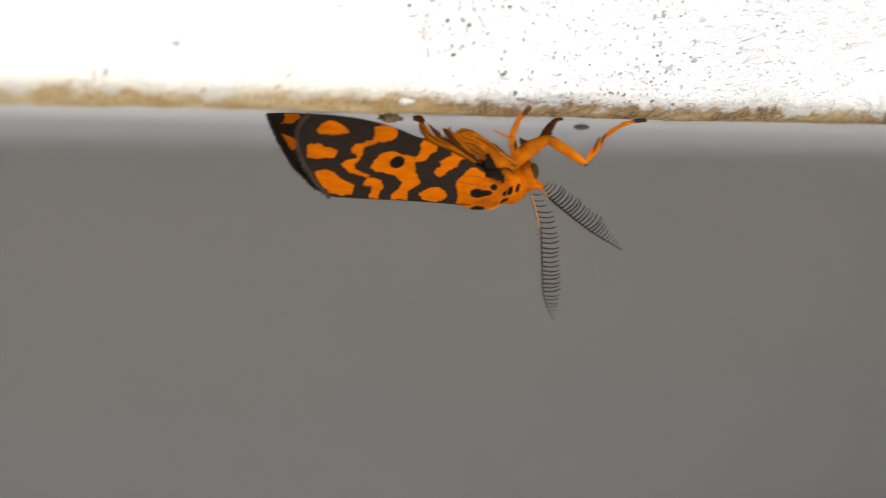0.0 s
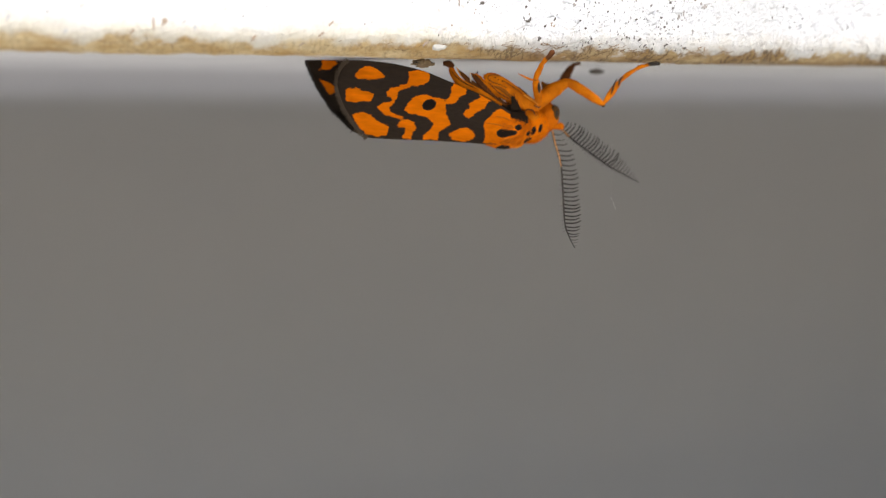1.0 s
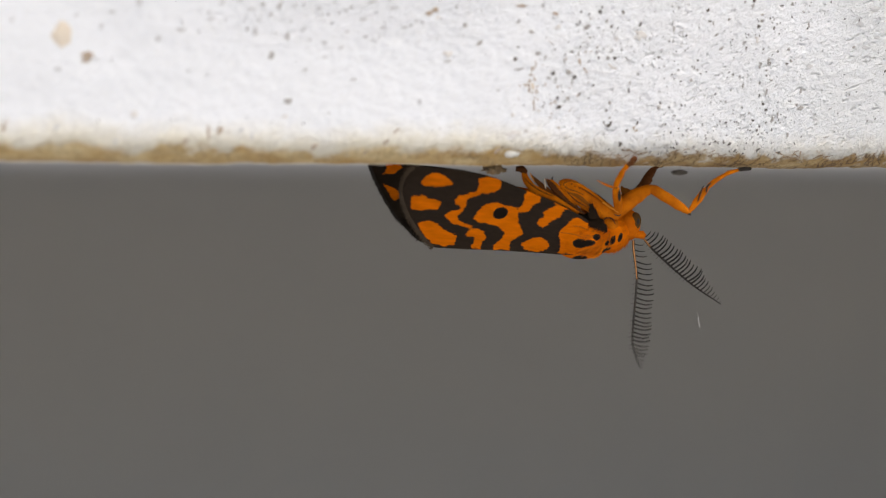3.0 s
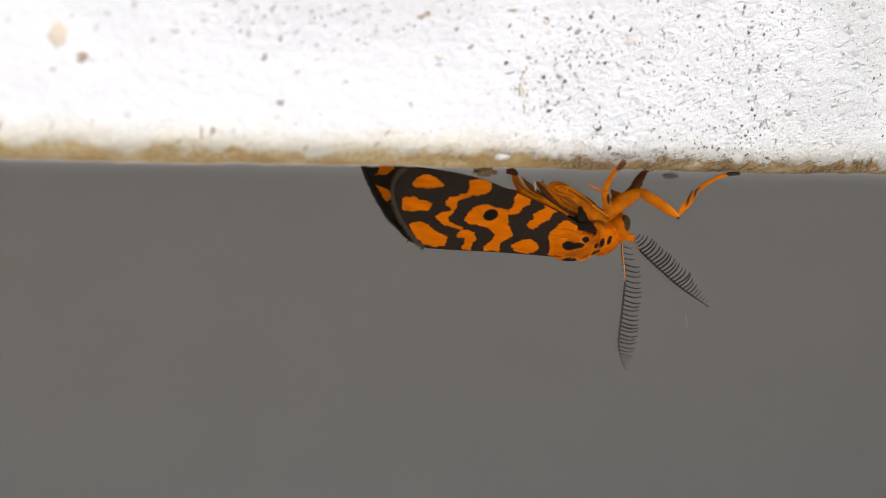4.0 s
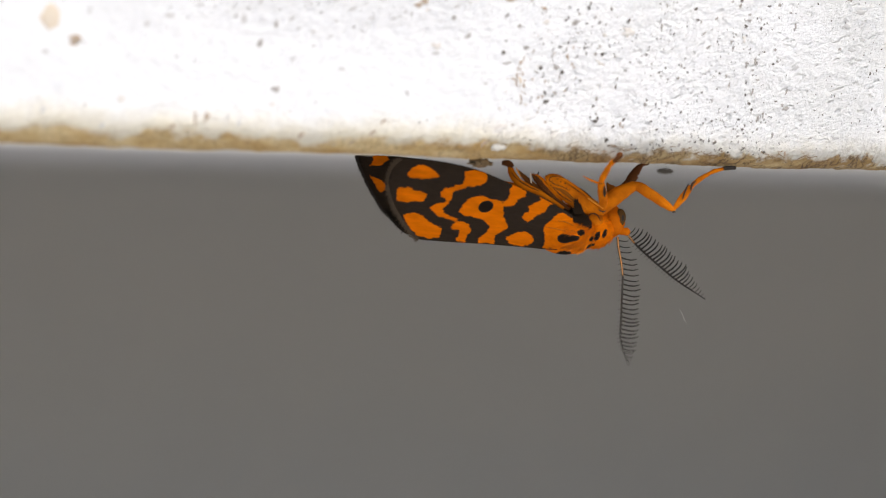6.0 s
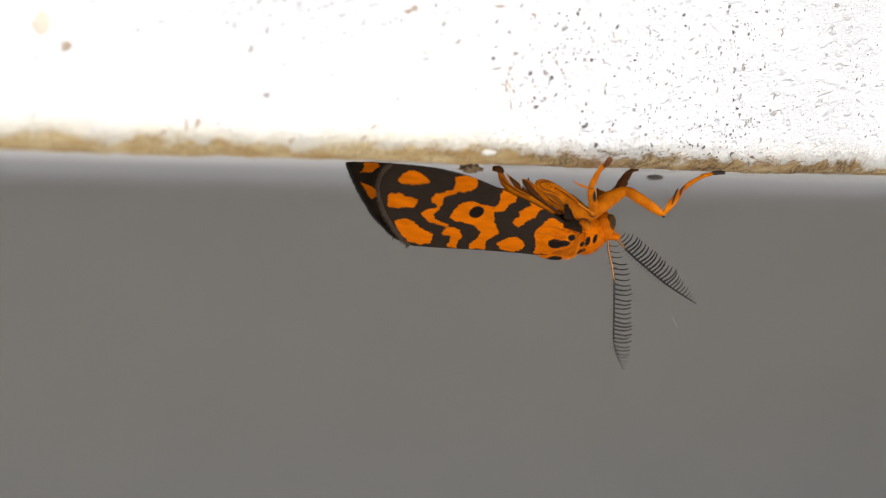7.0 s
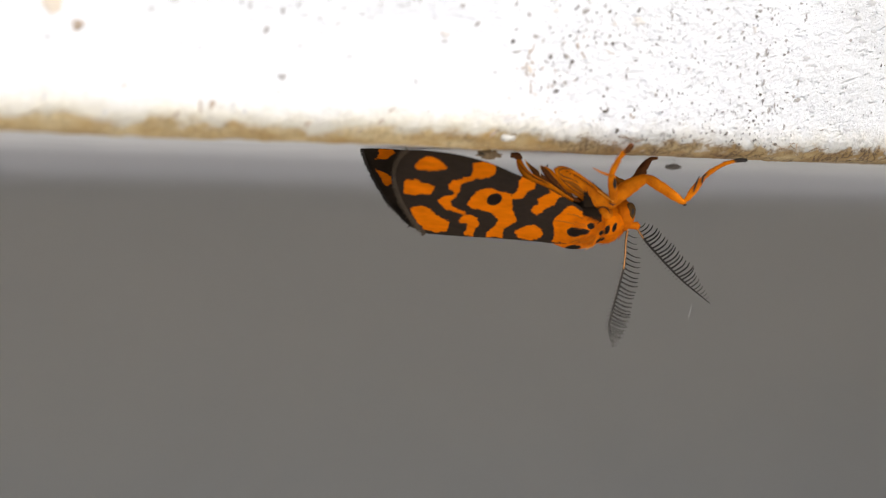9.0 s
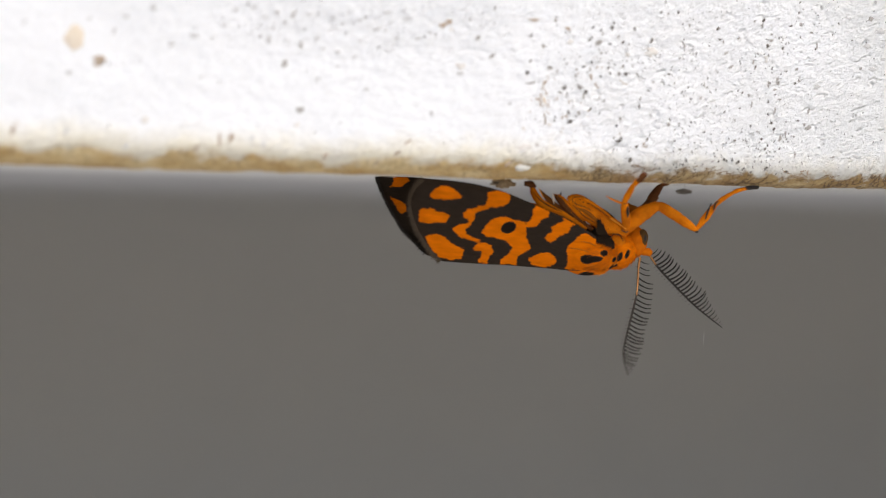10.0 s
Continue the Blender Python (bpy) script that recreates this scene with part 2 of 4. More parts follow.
FRINGE = material("grey_brown_cilia", (0.045, 0.031, 0.020), 0.8, (0.105, 0.078, 0.053), 2500.0, 0.6, gloss=0.1)
EYE = material("dark_compound_eye", (0.070, 0.036, 0.012), 0.65, (0.12, 0.064, 0.020), 1400.0, 0.6, bump=0.25, bump_scale=9000.0, gloss=0.02)
COMB = material("grey_black_antenna_branch", (0.012, 0.010, 0.009), 0.6, (0.04, 0.035, 0.03), 4000.0, gloss=0.1)
SILK = material("pale_silk", (0.85, 0.85, 0.83), 0.3, (0.8, 0.8, 0.8), 4000.0)
HUSK = material("brown_husk", (0.07, 0.045, 0.025), 0.6, (0.36, 0.26, 0.15), 2500.0, 0.9, bump=0.4, gloss=0.15)

MM = 0.001
EDGE = Vector((0, 0, 0.50))


# ---- helpers for meshes; shapes are given in millimetres ----
def part(name, bm, mat, parent=None, label="", at=(0, 0, 0), smooth=True):
    """Links a bmesh, in millimetres, as one mesh object under a thing or part."""
    bmesh.ops.scale(bm, vec=(MM, MM, MM), verts=bm.verts)
    me = bpy.data.meshes.new(name)
    bm.to_mesh(me)
    bm.free()
    for p in me.polygons:
        p.use_smooth = smooth
    me.materials.append(mat)
    ob = new(name, me)
    ob.location = at
    if parent:
        ob.parent = parent
    return tagged(ob, label) if label else ob


def limb(*segments, sides=12, rough=0.12):
    """Several tapered segments, each a list of (x, y, z, radius), jointed end to end in one mesh."""
    bm = bmesh.new()
    for points in segments:
        tube(bm, points, sides, 6, 0.85, rough)
    return bm


def spline(points, steps=6):
    """Catmull-Rom through tuples of numbers."""
    pts = [np.array(p, float) for p in points]
    pts = [2 * pts[0] - pts[1]] + pts + [2 * pts[-1] - pts[-2]]
    out = []
    for a, b, c, d in zip(pts, pts[1:], pts[2:], pts[3:]):
        for k in range(steps):
            s = k / steps
            out.append(0.5 * (2 * b + (c - a) * s + (2 * a - 5 * b + 4 * c - d) * s * s + (3 * b - a - 3 * c + d) * s ** 3))
    return out + [pts[-2]]


def tube(bm, points, sides=10, steps=6, flat=1.0, rough=0.0):
    """A tapered round limb through points (x, y, z, radius), closed at both ends."""
    path = spline(points, steps)
    rings = []
    for i, p in enumerate(path):
        way = Vector((path[min(i + 1, len(path) - 1)] - path[max(i - 1, 0)])[:3]).normalized()
        side = way.cross(Vector((0, 1, 0)))
        side = side.normalized() if side.length > 0.05 else Vector((1, 0, 0))
        up = side.cross(way).normalized()
        ring = []
        for k in range(sides):
            a = 2 * math.pi * k / sides
            r = max(p[3], 0.0005)
            c = Vector(p[:3])
            v = c + side * math.cos(a) * r + up * math.sin(a) * r * flat
            if rough:
                v += (v - c) * rough * noise.noise(v * 2.3)
            ring.append(bm.verts.new(v))
        rings.append(ring)
    for a, b in zip(rings, rings[1:]):
        for k in range(sides):
            bm.faces.new((a[k], a[(k + 1) % sides], b[(k + 1) % sides], b[k]))
    bm.faces.new(rings[0][::-1])
    bm.faces.new(rings[-1])
    return bm


def leaf(upper, lower, y, thick):
    """A flat limb between two edges z(x), swelling to the given half thickness in its middle."""
    cols, rows = 60, 14
    up, low = np.array(spline(upper, 6)), np.array(spline(lower, 6))
    xs = np.linspace(upper[0][0], upper[-1][0], cols)
    zu, zl = np.interp(xs, up[:, 0], up[:, 1]), np.interp(xs, low[:, 0], low[:, 1])
    bm = bmesh.new()
    rings = []
    for x, a, b in zip(xs, zu, zl):
        ring = []
        for k in range(2 * rows):
            t = 2 * math.pi * k / (2 * rows)
            v = Vector((x, y - thick * min(1, (a - b) * 0.8) * math.sin(t), (a + b) / 2 + (a - b) / 2 * math.cos(t)))
            v.y += 0.05 * noise.noise(v * 1.8)
            ring.append(bm.verts.new(v))
        rings.append(ring)
    for a, b in zip(rings, rings[1:]):
        for k in range(2 * rows):
            j = (k + 1) % (2 * rows)
            bm.faces.new((a[k], a[j], b[j], b[k]))
    bm.faces.new(rings[0][::-1])
    bm.faces.new(rings[-1])
    bmesh.ops.recalc_face_normals(bm, faces=bm.faces)
    return bm


def blob(centre, radii, rough=0.03, turn=0.0, rows=28, cols=40, freq=0.9):
    """A lumpy rounded body."""
    bm = bmesh.new()
    bmesh.ops.create_uvsphere(bm, u_segments=cols, v_segments=rows, radius=1)
    spin = Matrix.Rotation(radians(turn), 3, "Y")
    for v in bm.verts:
        k = 1 + rough * noise.noise(v.co * 3 * freq + Vector(centre))
        v.co = spin @ Vector((v.co.x * radii[0] * k, v.co.y * radii[1] * k, v.co.z * radii[2] * k)) + Vector(centre)
    return bm


def hairs(name, spots, mat, parent, length, width, label=""):
    """Many fine tapered hairs in one mesh; spots are (root, direction)."""
    verts, faces = [], []
    rng = random.Random(len(spots))
    for root, way in spots:
        way = (way + Vector((rng.uniform(-1, 1), rng.uniform(-1, 1), rng.uniform(-1, 1))) * 0.28).normalized()
        side = way.cross(Vector((0, 1, 0.2))).normalized() * width * rng.uniform(0.6, 1.3)
        n = length * rng.uniform(0.6, 1.25)
        bend = Vector((0, rng.uniform(-0.1, 0.1), -0.12)) * n
        i = len(verts)
        third = side.cross(way) * 0.6
        verts += [root - side, root + side, root + third, root + way * n + bend]
        faces += [(i, i + 1, i + 3), (i + 1, i + 2, i + 3), (i + 2, i, i + 3)]
    me = bpy.data.meshes.new(name)
    me.from_pydata([tuple(v * MM) for v in verts], [], faces)
    me.materials.append(mat)
    ob = new(name, me)
    ob.parent = parent
    return tagged(ob, label, kind="stuff")


# ---- the setting ----
def ledge_profile():
    """(y, z) in millimetres from the top of the front face, round the lower edge, to the wall under it."""
    pts = [(0, z) for z in (160, 120, 80, 50, 35, 26)]
    pts += [(0, z) for z in np.arange(20, 2.4, -0.3)]
    pts += [(2.2 - 2.2 * math.cos(a), 2.2 - 2.2 * math.sin(a)) for a in np.linspace(0, math.pi / 2, 14)]
    pts += [(y, 0.0 + 0.25 * min(1, (y - 2.2) / 2.5)) for y in np.arange(2.6, 16, 0.4)]
    pts += [(y, 0.25) for y in (18, 22, 28, 38, 55, 80, 120, 180, 250, 340, 430)]
    # an added cove leads over into the wall and smooths the shade there
    pts += [(430 + 316 * math.sin(a), 0.25 - 316 * (1 - math.cos(a))) for a in np.linspace(0, math.pi / 2, 30)[1:]]
    return pts


def rim_at(y, z):
    return math.exp(-((z - 0.2) / 1.6) ** 2) * math.exp(-(max(0, y - 2.2) / 2.0) ** 2)


def unevenness(x, y, z):
    """How far the plaster stands proud of its true surface."""
    p = Vector((x, y, z))
    chip = (noise.fractal(p * 0.55, 0.8, 2.1, 4) * 0.14 + noise.fractal(p * 1.5, 0.7, 2.1, 3) * 0.09) * rim_at(y, z)
    right = min(1, max(0, (x + 15) / 25))
    grain = noise.fractal(Vector((x * 1.1, y * 1.1, z * 1.5)), 0.7, 2.1, 3) * (0.03 + 0.035 * right)
    return grain + chip + noise.noise(p * 0.16) * 0.18


def face_depth(x, z):
    """Where the front face lies, in millimetres inward."""
    drop = 2.2 - math.sqrt(max(0, 2.2 ** 2 - max(0, 2.2 - z) ** 2))
    return drop - (unevenness(x, drop, z) if -68 < x < 50 and z < 20 else 0.0)


def build_ledge():
    xs = list(np.linspace(-4000, -70, 30)) + list(np.arange(-66, 48, 0.35)) + list(np.linspace(52, 4000, 30))
    prof = ledge_profile()
    verts, faces = [], []
    for x in xs:
        for y, z in prof:
            near = 1.0 if -68 < x < 50 and z < 26 and y < 18 else 0.0
            wave = noise.noise(Vector((x * 0.05, 0, 3))) * 0.10 + noise.noise(Vector((x * 0.22, 0, 7))) * 0.07
            rim = rim_at(y, z)
            d = near * unevenness(x, y, z)
            verts.append((x * MM, (y - d * (1 if y < 2.2 else 0.2)) * MM, (z + (wave * rim) + (d * 0.7 if y >= 1.2 else 0)) * MM))
    m = len(prof)
    for i in range(len(xs) - 1):
        for k in range(m - 1):
            a = i * m + k
            faces.append((a, a + 1, a + m + 1, a + m))
    # top, back and ends close the block
    n = len(verts)
    for x in (xs[0], xs[-1]):
        verts.append((x * MM, 0.748, 0.160))
    last = (len(xs) - 1) * m
    faces.append((0, last, n + 1, n))
    faces.append((m - 1, n, n + 1, last + m - 1))
    faces.append(tuple(range(m - 1, -1, -1)) + (n,))
    faces.append(tuple(range(last, last + m)) + (n + 1,))
    me = bpy.data.meshes.new("ledge")
    me.from_pydata(verts, [], faces)
    for p in me.polygons:
        p.use_smooth = p.index < len(faces) - 4
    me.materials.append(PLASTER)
    ob = new("ledge", me)
    ob.location = EDGE
    return tagged(ob, "white painted plaster ledge with worn tan lower edge", "ledge", kind="structure")


def slab(name, lo, hi, mat, label, category):
    bm = bmesh.new()
    bmesh.ops.create_cube(bm, size=1)
    for v in bm.verts:
        v.co = Vector([l + (h - l) * (c + 0.5) for c, l, h in zip(v.co, lo, hi)])
    bmesh.ops.bevel(bm, geom=bm.edges, offset=8, segments=2, affect="EDGES")
    return tagged(part(name, bm, mat, None, smooth=False), label, category, kind="structure")


ledge = build_ledge()
slab("wall_back", (-4000, 750, -50), (4000, 950, 3200), WALL, "plain grey rendered wall in shade under the ledge", "wall")
# the second slab is added out of view, to dim the background's right side
slab("shading_wall", (1100, 40, -50), (1300, 748, 498), WALL, "unseen grey side wall added to darken the background on the right", "wall")
slab("ground", (-60000, -60000, -200), (60000, 60000, 0), PAVING, "grey concrete ground before the wall", "ground")


def fleck_mesh(name, mat, seed, long=1.6, ragged=0.35):
    """A flat irregular crumb, about 1 mm long before scaling, standing a little proud of the plaster."""
    rng = random.Random(seed)
    bm = bmesh.new()
    n = 13
    rim = []
    for k in range(n):
        a = 2 * math.pi * k / n
        r = 0.5 * rng.uniform(ragged, 1.2)
        rim.append(bm.verts.new((math.cos(a) * r, 0.0, math.sin(a) * r * long)))
    mid = [bm.verts.new((v.co.x * 0.55, -0.11 * rng.uniform(0.6, 1.2), v.co.z * 0.55)) for v in rim]
    top = bm.verts.new((0, -0.13, 0))
    for k in range(n):
        j = (k + 1) % n
        bm.faces.new((rim[k], rim[j], mid[j], mid[k]))
        bm.faces.new((mid[k], mid[j], top))
    bmesh.ops.recalc_face_normals(bm, faces=bm.faces)
    bmesh.ops.scale(bm, vec=(MM, MM, MM), verts=bm.verts)
    me = bpy.data.meshes.new(name)
    bm.to_mesh(me)
    bm.free()
    me.materials.append(mat)
    return me


def flecks(name, mat, rows, label, ragged=0.35):
    """Single marks on the front face: (x, z, width, height, tilt) in millimetres and degrees."""
    meshes = [fleck_mesh(name, mat, s, 1.0, ragged) for s in (3, 5, 8, 13, 17)]
    for i, (x, z, w, h, tilt) in enumerate(rows):
        ob = new(name, meshes[i % 5])
        ob.matrix_local = pose(x * MM, (face_depth(x, z) - 0.015) * MM, z * MM, 0, tilt, 0) @ Matrix.Diagonal((0.9 * w, 0.55 * min(w, h), 0.9 * h, 1))
        ob.parent = ledge
        tagged(ob, label)


# ---- the moth ----
moth = tagged(new("moth"), "orange moth with dark wavy bands hanging under the ledge", "moth")
moth.location = EDGE
PATCHES = []


def patch(points):
    """An orange field of the forewing, as a rounded outline (x, z)."""
    pts = [np.array(p, float) for p in points]
    for _ in range(2):
        pts = [q for a, b in zip(pts, pts[1:] + pts[:1]) for q in (0.91 * a + 0.09 * b, 0.09 * a + 0.91 * b)]
    PATCHES.append(np.array(pts))


def inside(poly, x, z):
    """Signed distance to an outline, positive inside it."""
    a, b = poly, np.roll(poly, -1, 0)
    px, pz = x[:, None] - a[None, :, 0], z[:, None] - a[None, :, 1]
    ex, ez = (b - a)[None, :, 0], (b - a)[None, :, 1]
    s = np.clip((px * ex + pz * ez) / np.maximum(ex * ex + ez * ez, 1e-12), 0, 1)
    d = np.sqrt(((px - s * ex) ** 2 + (pz - s * ez) ** 2).min(1))
    crosses = ((a[None, :, 1] > z[:, None]) != (b[None, :, 1] > z[:, None])) & (px < ex * pz / np.where(np.abs(ez) < 1e-9, 1e-9, ez))
    return np.where(crosses.sum(1) % 2 == 1, d, -d)


def ellipse(x, z, cx, cz, rx, rz, tilt=0.0):
    """Signed distance, roughly, to an ellipse, positive inside it."""
    c, s = math.cos(radians(tilt)), math.sin(radians(tilt))
    u, v = (x - cx) * c + (z - cz) * s, -(x - cx) * s + (z - cz) * c
    return (1 - np.sqrt((u / rx) ** 2 + (v / rz) ** 2)) * min(rx, rz)


def near_side(x, z):
    return 3.03 - 0.22 * x - 0.45 * z


def far_side(x, z):
    return 9.24 - 0.22 * x + 0.45 * z


def wing(name, upper, lower, side, x0, x1, patches, dots, bulge, label):
    """A thin curved wing between two edges z(x), its orange fields kept in the attribute "pattern"."""
    cols, rows = 170, 80
    up, low = np.array(spline(upper, 5)), np.array(spline(lower, 5))
    w = np.linspace(0, 1, cols)
    xs = x0 + (x1 - x0) * np.where(w < 0.1, w * w / 0.2, w - 0.05) / 0.95
    zu, zl = np.interp(xs, up[:, 0], up[:, 1]), np.interp(xs, low[:, 0], low[:, 1])
    t = np.linspace(0, 1, rows)
    x = np.repeat(xs, rows)
    z = (zl[:, None] + (zu - zl)[:, None] * t[None, :]).ravel()
    fold = np.tile(np.sin(np.pi * t), cols)
    y = side(x, z) + bulge * fold + 0.03 * np.sin(z * 2.6 + x * 0.35) * fold
    # veins fan out from the wing's root
    y = y - 0.03 * np.abs(np.cos(np.arctan2(z + 5.0, 8.5 - x) * 13.0)) ** 6 * fold
    me = bpy.data.meshes.new(name)
    faces = [(i * rows + k, (i + 1) * rows + k, (i + 1) * rows + k + 1, i * rows + k + 1) for i in range(cols - 1) for k in range(rows - 1)]
    me.from_pydata([(a * MM, b * MM, c * MM) for a, b, c in zip(x, y, z)], [], faces)
    value = np.max([inside(p, x, z) for p in patches], 0)
    for d in dots:
        value = np.minimum(value, np.maximum(-4.0, -20 * ellipse(x, z, *d)))
    value = np.minimum(value, z - np.repeat(zl, rows) - 0.10)
    me.attributes.new("pattern", "FLOAT", "POINT").data.foreach_set("value", value.astype(np.float32))
    for p in me.polygons:
        p.use_smooth = True
    me.materials.append(WING)
    ob = new(name, me)
    ob.parent = moth
    thick = ob.modifiers.new("thickness", "SOLIDIFY")
    thick.thickness, thick.offset = 0.05 * MM, 0.0
    return tagged(ob, label)


def fringe(parent, edge, side, length, shift, count, width=0.05, mat=None):
    """Hair-fine scales along a wing's outer margin."""
    path = spline(edge, 12)
    spots = []
    for k in range(count):
        s = k / (count - 1) * (len(path) - 1.001)
        i = int(s)
        p = path[i] + (path[i + 1] - path[i]) * (s - i)
        d = path[i + 1] - path[i]
        out = Vector((-d[1], 0, d[0])).normalized() * -1
        root = Vector((p[0], side(p[0], p[1]) + shift, p[1]))
        spots += [(root, out + Vector((0, 0, -0.25))), (root - out * 0.12 + Vector((0, -0.03, 0)), out + Vector((0, 0, -0.15)))]
    return hairs("wing_fringe", spots, mat or FRINGE, parent, length, width, "ragged dark hair fringe" if mat else "grey-brown hair fringe")


def build_wings():
    patch([(-6.78, -1.48), (-6.47, -0.95), (-5.91, -0.61), (-5.27, -0.60), (-4.67, -0.96), (-4.09, -1.52), (-4.76, -1.72), (-5.59, -1.74), (-6.38, -1.76)])
    patch([(-7.40, -2.59), (-6.58, -2.47), (-6.14, -2.66), (-4.93, -2.97), (-5.12, -3.70), (-6.15, -3.72), (-7.33, -3.69)])
    patch([(-6.74, -4.80), (-5.71, -4.68), (-4.97, -4.96), (-4.28, -5.54), (-3.28, -5.92), (-3.46, -6.77), (-4.35, -6.89), (-5.19, -6.70), (-5.88, -6.07), (-6.33, -5.48)])
    patch([(-2.10, -1.05), (-1.25, -0.84), (-0.16, -1.29), (-0.18, -1.81), (-0.59, -2.20), (-1.60, -2.32), (-2.85, -2.78), (-2.87, -3.31), (-3.08, -3.85),
           (-3.50, -4.20), (-3.37, -4.54), (-2.95, -4.82), (-1.94, -5.25), (-2.32, -5.30), (-2.91, -5.12), (-3.75, -4.89), (-4.26, -4.56), (-4.59, -4.17),
           (-4.25, -3.87), (-3.34, -3.66), (-3.38, -3.37), (-3.78, -3.14), (-3.87, -2.85), (-3.58, -2.55), (-2.82, -2.30), (-2.14, -2.09), (-1.95, -1.52)])
    patch([(-2.67, -5.85), (-2.16, -5.40), (-1.65, -5.29), (-1.02, -5.72), (-0.87, -6.12), (-1.09, -6.57), (-1.20, -7.13), (-1.97, -7.14), (-2.01, -6.84),
           (-1.70, -6.33), (-1.93, -6.04), (-2.41, -6.00)])
    patch([(-2.14, -4.51), (-1.86, -3.82), (-1.37, -3.28), (-0.60, -3.07), (0.23, -3.24), (1.61, -3.65), (1.53, -4.04), (1.56, -4.53), (1.78, -5.02),
           (2.15, -5.51), (2.07, -5.91), (1.53, -6.17), (1.20, -6.53), (1.28, -7.33), (0.02, -7.30), (-0.12, -6.95), (0.06, -6.55), (0.49, -6.24),
           (0.61, -5.74), (0.20, -5.25), (-0.56, -4.92), (-1.52, -4.84)])
    patch([(2.06, -1.95), (3.33, -2.55), (3.16, -3.04), (2.60, -3.34), (2.34, -3.78), (1.67, -3.99), (1.42, -3.66), (1.78, -3.21), (1.84, -2.73)])
    patch([(3.67, -5.23), (3.19, -4.89), (3.26, -4.45), (3.71, -4.29), (3.55, -3.90), (3.97, -3.60), (4.62, -3.30), (5.26, -3.43), (5.32, -3.77),
           (5.03, -4.27), (4.38, -4.62), (3.97, -5.03)])
    patch([(2.17, -6.56), (2.65, -6.30), (3.20, -6.09), (3.77, -6.07), (4.32, -6.46), (4.53, -6.86), (4.34, -7.17), (3.65, -7.38), (2.66, -7.20), (2.27, -6.91)])
    patch([(9.0, -4.95), (7.19, -4.75), (6.58, -4.30), (6.13, -4.46), (5.82, -4.80), (5.35, -5.30), (5.10, -5.72), (5.30, -6.19), (5.49, -6.84), (5.40, -7.45),
           (5.89, -7.75), (9.05, -7.79)])
    patch([(3.79, -2.54), (4.53, -2.77), (5.57, -3.28), (5.96, -3.61), (5.39, -3.62), (4.47, -3.20)])
    dots = [(0.04, -3.98, 0.62, 0.50, 15)]
    upper = [(-8.17, -1.70), (-7.89, -0.70), (-7.35, -0.16), (-6.58, -0.10), (-5.42, -0.16), (-3.54, -0.37), (-1.64, -0.76), (-0.18, -1.20), (1.31, -1.78),
             (2.82, -2.37), (4.34, -3.01), (5.63, -3.62), (6.8, -4.2), (7.5, -4.6)]
    lower = [(-8.17, -2.20), (-8.12, -2.46), (-7.83, -3.41), (-7.35, -4.37), (-6.68, -5.34), (-5.85, -6.32), (-5.16, -6.95), (-3.85, -7.08), (-1.67, -7.19),
             (0.26, -7.25), (2.20, -7.36), (4.15, -7.48), (5.62, -7.60), (6.8, -7.60), (7.5, -7.45)]
    near = wing("forewing", upper, lower, near_side, -8.17, 7.5, PATCHES, dots, -0.25, "orange forewing with dark brown wavy bands and spots")
    rim = [(-7.35, -0.16), (-7.89, -0.70), (-8.15, -1.51), (-8.12, -2.46), (-7.83, -3.41), (-7.35, -4.37), (-6.68, -5.34), (-5.85, -6.32), (-5.16, -6.95)]
    fringe(near, rim, near_side, 0.42, -0.05, 300)
    # the other forewing is swept a little further back; its tip shows behind the first
    first = len(PATCHES)
    patch([(-8.95, -0.76), (-8.55, -0.23), (-8.52, 0.15), (-7.43, 0.20), (-7.17, -0.10), (-7.58, -0.41), (-7.85, -0.72)])
    patch([(-8.98, -1.60), (-8.07, -1.88), (-7.66, -2.22), (-7.55, -2.81), (-8.01, -3.07), (-8.42, -2.73), (-8.54, -2.23)])
    outer = PATCHES[first:] + [p + np.array([-0.9, 0.1]) for p in PATCHES[3:11]]
    upper = [(-9.99, 0.15), (-9.0, 0.2), (-6.0, 0.1), (-3.0, -0.3), (0.0, -1.2), (3.0, -2.4), (6.2, -4.0)]
    lower = [(-9.99, 0.0), (-9.93, -0.26), (-9.77, -0.86), (-9.47, -1.66), (-9.14, -2.55), (-8.75, -3.33), (-8.28, -4.20), (-7.70, -4.97), (-6.46, -6.35),
             (-5.4, -6.6), (0.0, -6.7), (6.2, -7.0)]
    far = wing("forewing", upper, lower, far_side, -9.99, 6.2, outer, [(-0.9, -3.9, 0.6, 0.5, 15)], 0.2, "dark forewing tip with orange spots")
    rim = [(-9.99, 0.10), (-9.93, -0.26), (-9.77, -0.86), (-9.47, -1.66), (-9.14, -2.55), (-8.75, -3.33), (-8.28, -4.20), (-7.70, -4.97), (-6.46, -6.35)]
    fringe(far, rim, far_side, 0.24, 0.0, 60, 0.10, BLACK)


def spotted_body(name, bm, dots, label):
    """A furry body part whose dark spots lie in the attribute "pattern", alike on both flanks."""
    ob = part(name, bm, WING, moth, label)
    co = np.array([v.co[:] for v in ob.data.vertices]) / MM
    value = np.full(len(co), 0.6)
    for d in dots:
        value = np.minimum(value, np.maximum(-4.0, -20 * ellipse(co[:, 0], co[:, 2], *d)))
    ob.data.attributes.new("pattern", "FLOAT", "POINT").data.foreach_set("value", value.astype(np.float32))
    return ob


